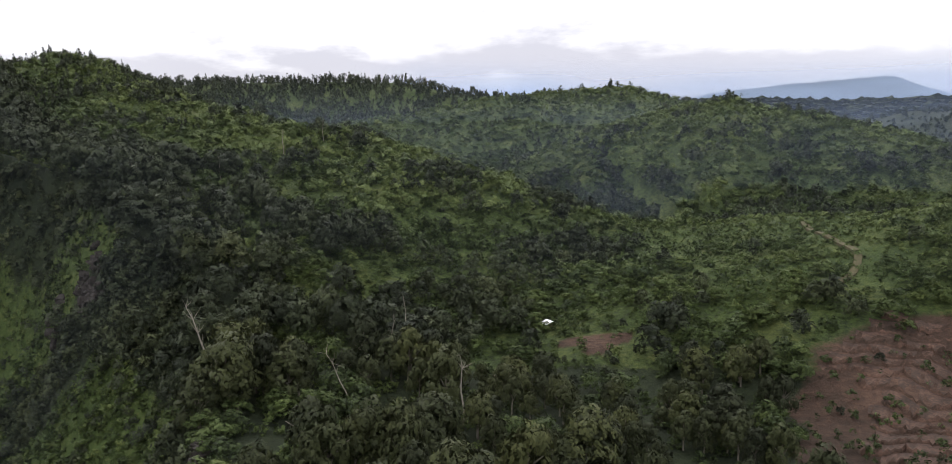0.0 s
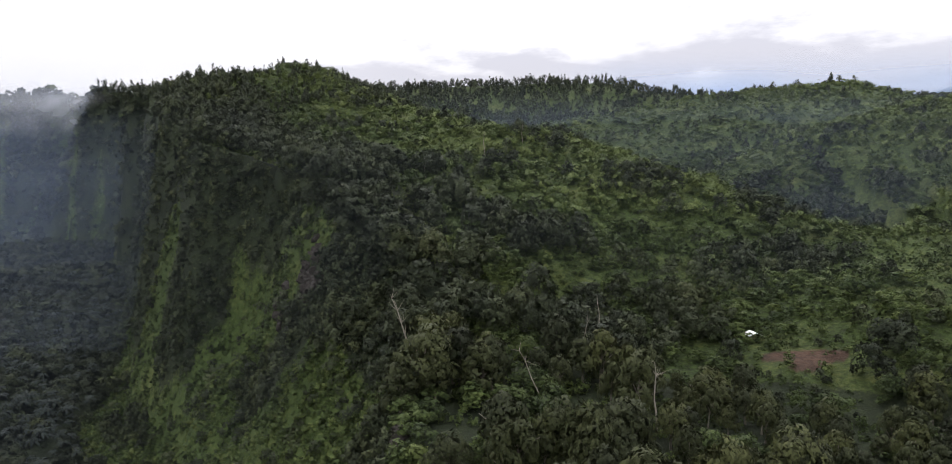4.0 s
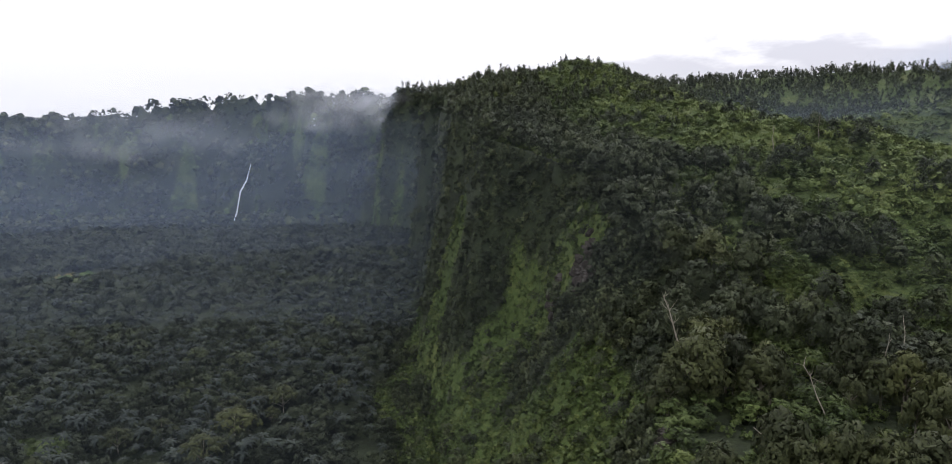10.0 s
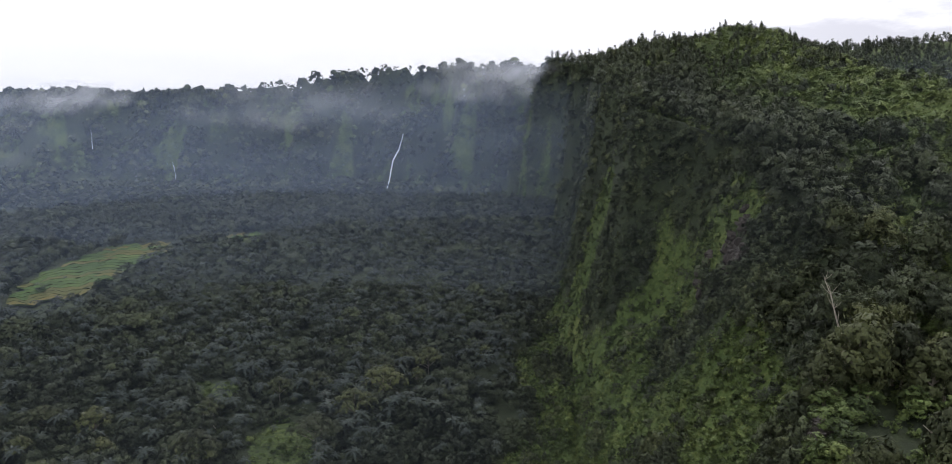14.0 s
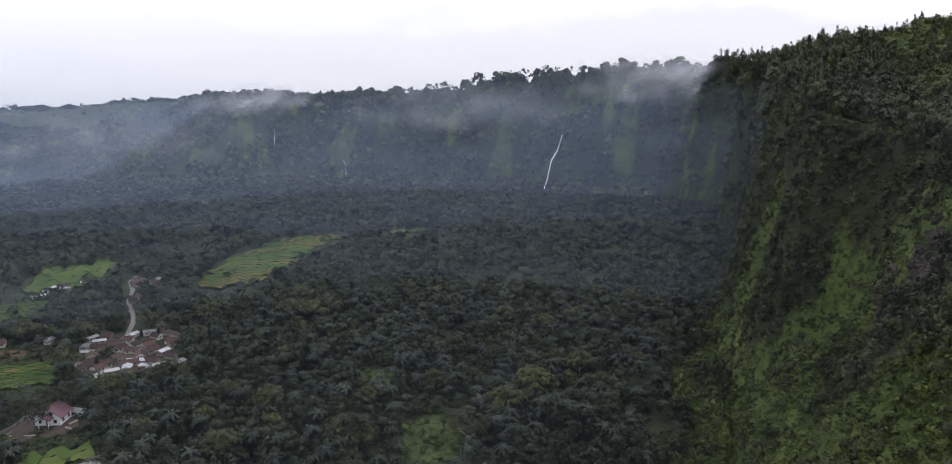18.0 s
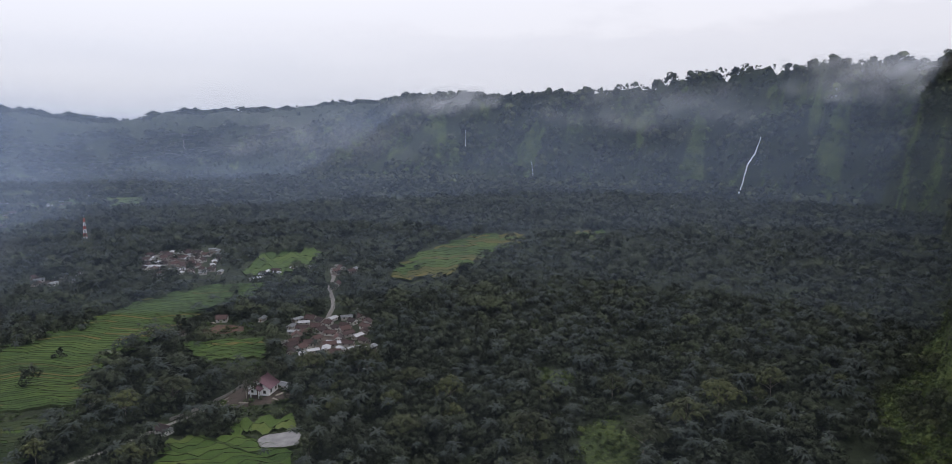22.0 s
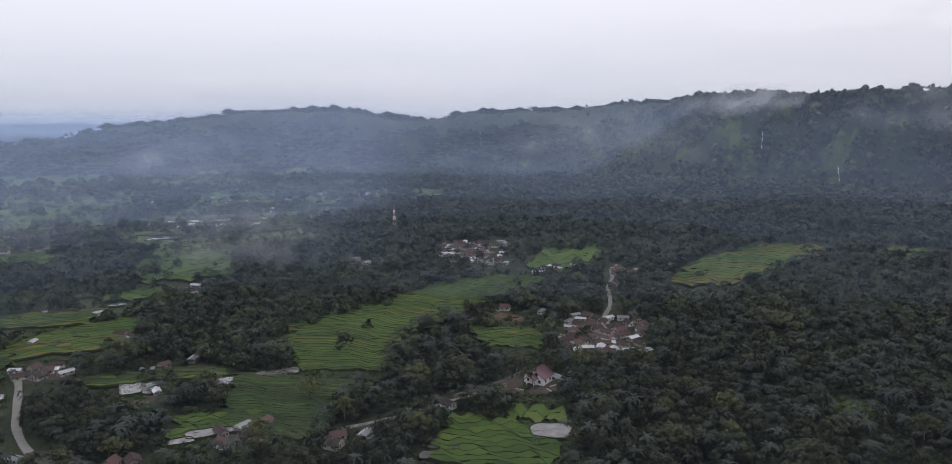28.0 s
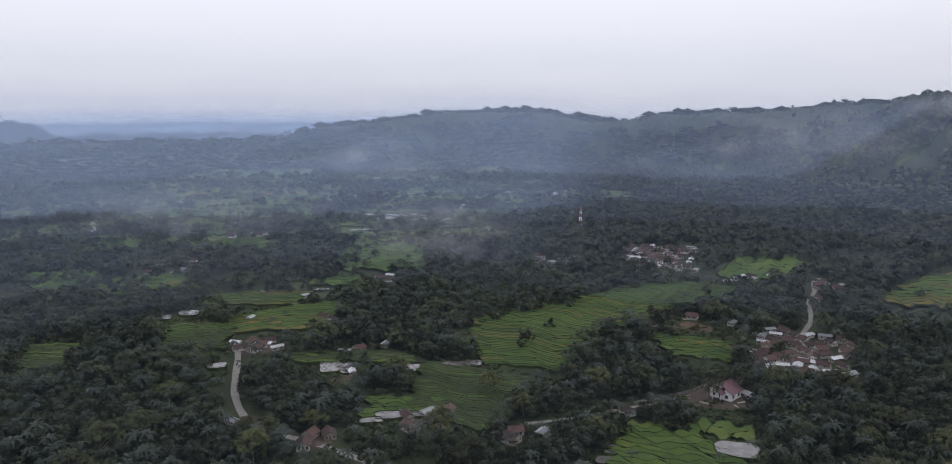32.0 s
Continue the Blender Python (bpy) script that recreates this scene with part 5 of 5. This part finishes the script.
m_soil = surface("bare_brown_soil", [(0.3, (0.028, 0.022, 0.017)), (0.7, (0.070, 0.054, 0.043))], 0.4, 0.95, 0.05, second=3.0)
for row in ((90.8, 294, 12, 3.0), (85.2, 361, 14, 1.5), (95.3, 588, 26, 1.7), (84.0, 512, 12, 0.9), (126.3, 358, 8, 1.6), (122.4, 246, 6, 1.5), (113.2, 257, 7, 2.0), (120.3, 306, 5, 1.0), (88.8, 528, 6, 1.3), (103.4, 556, 8, 1.2)):
    yard(*row, m_soil, "bare trodden earth between the houses")

yard(119.8, 309, 4, 0.9, m_clay, "bare red earth beside the flooded plots")
yard(93.0, 396, 9, 2.0, m_clay, "freshly dug red-brown plot beside the terraces")

mansion = house("house", "two-storey pale house with a faded pink tiled roof", 9.0, 8.0, 3.4, 2.8, m_pink, m_white, "village houses")
mansion.matrix_basis = pose(*MANSION, float(height(*MANSION)) + 0.3, 0, 0, 62)
part("porch_roof", soup("porch_roof", roof_side(4.0, 3.0, 3.2, 1.2, 1, 0.4) + np.array((0, -5.6, 0)), m_pink), mansion)
part("porch_roof", soup("porch_roof", roof_side(4.0, 3.0, 3.2, 1.2, -1, 0.4) + np.array((0, -5.6, 0)), m_pink), mansion)
for sx in (-1.7, 1.7):
    part("post", soup("post", box_quads(sx - 0.14, sx + 0.14, -7.0, -6.72, -0.5, 3.2), m_white), mansion)
for sx in (-2.6, 2.6):
    window_at(mansion, sx * 0.5, -4.0, 4.3, 1.2, 1.2, "y")


def hut():
    """White tarpaulin shelter on poles."""
    x, y = polar(-5.8, 172)
    z = float(height(x, y))
    base = new("field_hut")
    tagged(base, "small white tarpaulin shelter on wooden poles in the clearing", "hut")
    base.matrix_basis = pose(x, y, z, 0, 0, 25)
    for s in (-1, 1):
        part("roof", soup("roof", roof_side(2.6, 2.4, 1.5, 0.6, s, 0.25, 0.03, 3), m_white), base)
        for t in (-1.1, 1.1):
            part("pole", soup("pole", tube([(s * 1.2, t, -0.3), (s * 1.2, t, 1.55)], [0.05, 0.04], 6), m_wood), base)
    part("bench", soup("bench", box_quads(-0.9, 0.9, 0.5, 1.0, 0.35, 0.45), m_wood), base)


hut()


def tower():
    x, y = polar(101.5, 700)
    base = new("radio_mast")
    tagged(base, "red and white lattice radio mast above the trees", "mast")
    base.matrix_basis = pose(x, y, float(height(x, y)), 0, 0, 20)
    levels, top, foot = 7, 22.0, 1.5
    half = lambda z: foot * (1 - 0.72 * z / top)
    for i in range(levels):
        z0, z1 = top * i / levels, top * (i + 1) / levels
        m = (m_red, m_white)[i % 2]
        c0, c1 = [(sx * half(z0), sy * half(z0), z0) for sx, sy in ((1, 1), (-1, 1), (-1, -1), (1, -1))], [(sx * half(z1), sy * half(z1), z1) for sx, sy in ((1, 1), (-1, 1), (-1, -1), (1, -1))]
        qs = [tube([c0[k], c1[k]], [0.16, 0.16], 4) for k in range(4)] + [tube([c0[k], c1[(k + 1) % 4]], [0.08, 0.08], 4) for k in range(4)] + [tube([c1[k], c1[(k + 1) % 4]], [0.08, 0.08], 4) for k in range(4)]
        part("section", soup("section", np.concatenate(qs), m), base)
    part("antenna", soup("antenna", tube([(0, 0, top), (0, 0, top + 3)], [0.1, 0.05], 5), m_steel), base)


tower()


# ---- waterfall, bare rock, dead trees ----
m_scar = surface("bare_earth_scar", [(0.3, (0.10, 0.085, 0.07)), (0.7, (0.20, 0.17, 0.14))], 0.3, 0.95, 0.2)


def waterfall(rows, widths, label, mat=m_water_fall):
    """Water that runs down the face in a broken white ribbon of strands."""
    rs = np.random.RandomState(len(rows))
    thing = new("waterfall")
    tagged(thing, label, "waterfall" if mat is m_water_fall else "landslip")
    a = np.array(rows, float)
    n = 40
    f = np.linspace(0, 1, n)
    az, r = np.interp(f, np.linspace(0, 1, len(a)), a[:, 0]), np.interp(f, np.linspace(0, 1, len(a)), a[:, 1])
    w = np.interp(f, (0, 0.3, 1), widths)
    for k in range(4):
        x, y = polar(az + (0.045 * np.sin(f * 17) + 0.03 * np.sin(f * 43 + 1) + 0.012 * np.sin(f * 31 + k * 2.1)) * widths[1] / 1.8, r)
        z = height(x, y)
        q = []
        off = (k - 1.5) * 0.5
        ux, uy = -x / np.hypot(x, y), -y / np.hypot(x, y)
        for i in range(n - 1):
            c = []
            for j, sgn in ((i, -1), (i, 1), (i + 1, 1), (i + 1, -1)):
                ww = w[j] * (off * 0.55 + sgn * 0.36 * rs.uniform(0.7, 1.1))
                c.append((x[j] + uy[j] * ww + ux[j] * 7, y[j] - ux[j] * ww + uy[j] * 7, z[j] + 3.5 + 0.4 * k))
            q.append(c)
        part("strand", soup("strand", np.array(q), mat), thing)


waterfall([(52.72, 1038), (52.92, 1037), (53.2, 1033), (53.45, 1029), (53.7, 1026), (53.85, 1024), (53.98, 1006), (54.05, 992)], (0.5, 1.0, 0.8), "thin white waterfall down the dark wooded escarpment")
waterfall([(74.3, 1232), (74.3, 1214)], (0.15, 0.3, 0.25), "faint distant trickle of water on the escarpment")
waterfall([(69.3, 1135), (69.1, 1116)], (0.15, 0.35, 0.3), "faint distant trickle of water on the escarpment")
waterfall([(94.8, 1680), (94.8, 1600)], (0.8, 1.3, 1.0), "pale landslip streak on the distant wooded ridge", m_scar)


def boulder(rs, size):
    """A broken block of rock with chipped corners."""
    bm = bmesh.new()
    bmesh.ops.create_cube(bm, size=1.0)
    bmesh.ops.subdivide_edges(bm, edges=bm.edges[:], cuts=2, use_grid_fill=True)
    for v in bm.verts:
        v.co = Vector(v.co).lerp(Vector(v.co).normalized() * 0.62, 0.45) + Vector(rs.normal(size=3) * 0.05)
        v.co = Vector((v.co.x * size[0], v.co.y * size[1], v.co.z * size[2]))
    me = bpy.data.meshes.new("rock")
    bm.to_mesh(me)
    bm.free()
    me.materials.append(m_rock)
    return me


def outcrop(a0, a1, r0, r1, count, seed, label):
    rs = np.random.RandomState(seed)
    thing = new("rock_outcrop")
    tagged(thing, label, "rock")
    for k in range(count):
        x, y = polar(rs.uniform(a0, a1), rs.uniform(r0, r1))
        ob = part("rock", boulder(rs, rs.uniform(1.0, 3.0, 3)), thing)
        ob.matrix_basis = pose(x, y, float(height(x, y)) + 0.1, *rs.uniform(-25, 25, 3))


outcrop(26.9, 28.4, 203, 227, 70, 3, "dark bare rock patch in the grassy cliff face")
outcrop(29.4, 30.2, 226, 238, 10, 4, "streak of bare brown rock on the steep face")
outcrop(20.6, 21.6, 108, 116, 8, 5, "small bare rock below a dead tree")


def dead_tree(a, r, tall, lean, seed, thick=0.16, twigs=9):
    rs = np.random.RandomState(seed)
    x, y = polar(a, r)
    base = new("dead_tree")
    tagged(base, "pale leafless dead tree with crooked branches", "tree", "dead trees")
    base.matrix_basis = pose(x, y, float(height(x, y)) - 0.3, 0, 0, 0)
    px, py = polar(a + 90, 1.0)
    f = np.linspace(0, 1, 7)
    pts = np.column_stack((px * lean * f ** 1.4 * tall + 0.2 * np.sin(f * 9), py * lean * f ** 1.4 * tall, f * tall))
    part("trunk", soup("trunk", tube(pts, thick * (1 - 0.75 * f), 7), m_deadwood), base)
    for k in range(twigs):
        i = rs.randint(3, 7)
        d = rs.normal(size=3) * np.array((0.7, 0.7, 0.4)) + np.array((0, 0, 0.9))
        d = d / np.linalg.norm(d) * tall * rs.uniform(0.10, 0.24)
        p = pts[i] if i < 7 else pts[-1]
        part("branch", soup("branch", tube([p, p + d * 0.5 + rs.normal(size=3) * 0.15, p + d], [thick * 0.26, thick * 0.16, thick * 0.05], 5), m_deadwood), base)


for row in ((19.8, 142, 15, 0.30, 1, 0.26, 12), (23.6, 238, 9, 0.5, 2, 0.2, 14), (5.2, 150, 13, 0.08, 3, 0.22, 3), (6.6, 146, 11, -0.05, 4, 0.16, 3), (9.8, 126, 10, 0.4, 5, 0.16, 10), (0.9, 118, 12, 0.05, 6, 0.2, 8),
            (18.9, 262, 8, 0.02, 7, 0.2, 2), (18.2, 266, 7.5, 0.03, 8, 0.18, 2), (14.4, 288, 9, 0.02, 9, 0.18, 2), (15.1, 224, 8, 0.03, 10, 0.15, 2), (67.4, 262, 7, 0.6, 11, 0.25, 9), (11.5, 300, 8, 0.02, 12, 0.16, 2)):
    dead_tree(*row)


def garden_wall(pts, high, label):
    """A low plastered wall along bearings and distances."""
    thing = new("garden_wall")
    tagged(thing, label, "wall")
    for (a0, r0), (a1, r1) in zip(pts[:-1], pts[1:]):
        x0, y0 = polar(a0, r0)
        x1, y1 = polar(a1, r1)
        n = max(1, int(np.hypot(x1 - x0, y1 - y0) / 4))
        for k in range(n):
            xa, ya, xb, yb = x0 + (x1 - x0) * k / n, y0 + (y1 - y0) * k / n, x0 + (x1 - x0) * (k + 1) / n, y0 + (y1 - y0) * (k + 1) / n
            ob = part("panel", soup("panel", box_quads(0, np.hypot(xb - xa, yb - ya), -0.12, 0.12, -0.5, high), m_concrete), thing)
            ob.matrix_basis = pose(xa, ya, float(height(xa, ya)) + 0.3, 0, 0, math.degrees(math.atan2(yb - ya, xb - xa)))


garden_wall([(91.0, 313), (92.6, 299), (94.9, 288), (97.0, 281)], 0.9, "pale low wall along the lane to the large house")
garden_wall([(91.9, 310), (90.9, 312), (91.1, 305), (92.0, 304), (91.9, 310)], 1.0, "roofless square of low pale walls beside the lane")
garden_wall([(93.4, 287), (92.3, 284), (91.6, 286)], 0.7, "low broken wall in the muddy yard")
garden_wall([(110.6, 279), (112.0, 276), (113.6, 272), (116.4, 268), (117.6, 262)], 0.5, "pale irrigation wall beside the flooded plots")


def timber_stack(a, r, turn, seed):
    rs = np.random.RandomState(seed)
    thing = new("timber_stack")
    tagged(thing, "stack of pale sawn boards lying in the yard", "timber", "timber stacks")
    x, y = polar(a, r)
    thing.matrix_basis = pose(x, y, float(height(x, y)) + 0.3, 0, 0, turn)
    for k in range(9):
        part("board", soup("board", box_quads(-1.8 + rs.uniform(-0.2, 0.2), 1.8, -0.5 + 0.35 * (k % 3), -0.2 + 0.35 * (k % 3), 0.1 * (k // 3), 0.1 * (k // 3) + 0.08), m_deadwood), thing)


for row in ((92.4, 286, 20, 1), (91.7, 288, 70, 2), (93.1, 291, 110, 3), (89.3, 288, 40, 4), (89.0, 293, 130, 5), (93.5, 410, 30, 6), (86.6, 350, 60, 7)):
    timber_stack(*row)


# ---- haze sheets around the eye and cloud on the ridge ----
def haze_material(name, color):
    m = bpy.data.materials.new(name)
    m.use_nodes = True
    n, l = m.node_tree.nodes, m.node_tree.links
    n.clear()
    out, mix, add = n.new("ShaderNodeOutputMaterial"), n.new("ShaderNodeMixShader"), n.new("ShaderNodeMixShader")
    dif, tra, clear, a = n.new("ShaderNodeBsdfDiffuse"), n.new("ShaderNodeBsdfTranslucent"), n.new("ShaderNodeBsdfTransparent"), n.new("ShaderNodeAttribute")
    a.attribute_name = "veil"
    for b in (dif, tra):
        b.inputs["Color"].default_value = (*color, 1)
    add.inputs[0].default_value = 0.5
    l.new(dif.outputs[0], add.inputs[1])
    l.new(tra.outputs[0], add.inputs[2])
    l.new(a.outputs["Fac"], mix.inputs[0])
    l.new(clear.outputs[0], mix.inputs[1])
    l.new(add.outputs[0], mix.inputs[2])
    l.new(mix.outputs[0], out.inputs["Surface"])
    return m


# blue tint of added sheets stands in for light scattered by the air
m_haze_sheet = haze_material("haze_sheet", (0.54, 0.68, 0.95))
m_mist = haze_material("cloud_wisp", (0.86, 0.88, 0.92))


def veil(name, mat, az, r, elev, density, label, category):
    """An added see-through sheet around the eye: density is a function of bearing, elevation and plan noise."""
    A, E = np.meshgrid(az, elev)
    R = r * (1 + 0.05 * np.sin(np.radians(A) * 7 + r))
    x, y = polar(A, R)
    z = EYE_Z + R * np.tan(np.radians(E))
    na = len(az)
    i, j = np.arange(len(elev) - 1)[:, None] * na, np.arange(na - 1)[None, :]
    quads = np.stack((i + j, i + j + 1, i + na + j + 1, i + na + j), -1)
    me = mesh_from(name, np.stack((x, y, z), -1), quads, mat, {"veil": ("POINT", np.clip(density(A, E, x, y, z), 0, 0.95))}, True)
    return tagged(new(name, me), label, category, kind="stuff")


def haze():
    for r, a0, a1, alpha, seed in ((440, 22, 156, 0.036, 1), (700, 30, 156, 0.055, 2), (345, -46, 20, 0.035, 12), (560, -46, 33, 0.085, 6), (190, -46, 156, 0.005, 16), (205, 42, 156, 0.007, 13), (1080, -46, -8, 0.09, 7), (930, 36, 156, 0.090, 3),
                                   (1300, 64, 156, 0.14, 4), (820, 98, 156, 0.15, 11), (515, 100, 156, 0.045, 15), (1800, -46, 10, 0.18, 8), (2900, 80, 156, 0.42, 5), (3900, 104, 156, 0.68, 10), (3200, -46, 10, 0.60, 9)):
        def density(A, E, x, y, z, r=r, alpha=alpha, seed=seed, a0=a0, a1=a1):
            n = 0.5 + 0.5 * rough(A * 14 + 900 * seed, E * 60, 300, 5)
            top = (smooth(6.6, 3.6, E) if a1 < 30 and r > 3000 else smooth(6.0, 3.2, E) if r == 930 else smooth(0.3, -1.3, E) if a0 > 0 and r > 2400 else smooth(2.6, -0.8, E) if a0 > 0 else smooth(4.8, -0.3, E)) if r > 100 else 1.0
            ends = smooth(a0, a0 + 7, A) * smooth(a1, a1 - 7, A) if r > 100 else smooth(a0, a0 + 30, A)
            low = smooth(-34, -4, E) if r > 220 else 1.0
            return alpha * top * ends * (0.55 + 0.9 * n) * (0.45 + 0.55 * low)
        elev = np.concatenate((np.linspace(-42, -8, 12), np.linspace(-7, 7, 24))) if r < 250 else np.linspace(-18 if r < 800 else -9, 7, 40)
        veil("haze", m_haze_sheet, np.arange(a0, a1 + 0.1, 1.5), r, elev, density, "see-through blue-grey sheet standing in for hazy air", "haze")
    # cloud wisps that cling to the top of the far escarpment: bearing, elevation, half sizes, strength, distance
    for a, e, wa, we, k, r in ((44.5, 2.0, 6.5, 1.7, 0.45, 900), (46.5, 2.9, 5.0, 1.0, 0.35, 880), (74.8, 0.9, 3.2, 0.9, 0.6, 1040), (77.0, 0.2, 4.5, 0.8, 0.30, 1020), (60.0, 0.2, 9.0, 2.0, 0.16, 940),
                               (85.0, -2.0, 8.0, 2.2, 0.18, 1120), (112.5, -9.2, 6.5, 2.6, 0.17, 520), (117.0, -4.2, 5.0, 2.2, 0.16, 1180), (118.6, -2.9, 0.9, 1.0, 0.24, 1200), (130.0, -7.0, 9.0, 2.0, 0.14, 640)):
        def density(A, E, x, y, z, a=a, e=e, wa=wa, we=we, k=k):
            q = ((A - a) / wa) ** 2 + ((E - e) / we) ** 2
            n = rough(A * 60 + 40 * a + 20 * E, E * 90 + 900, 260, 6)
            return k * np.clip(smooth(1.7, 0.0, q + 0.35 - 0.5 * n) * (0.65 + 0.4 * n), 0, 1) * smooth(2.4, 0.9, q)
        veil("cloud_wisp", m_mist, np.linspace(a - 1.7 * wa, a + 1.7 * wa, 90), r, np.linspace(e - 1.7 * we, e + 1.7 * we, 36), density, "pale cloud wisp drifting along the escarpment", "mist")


haze()
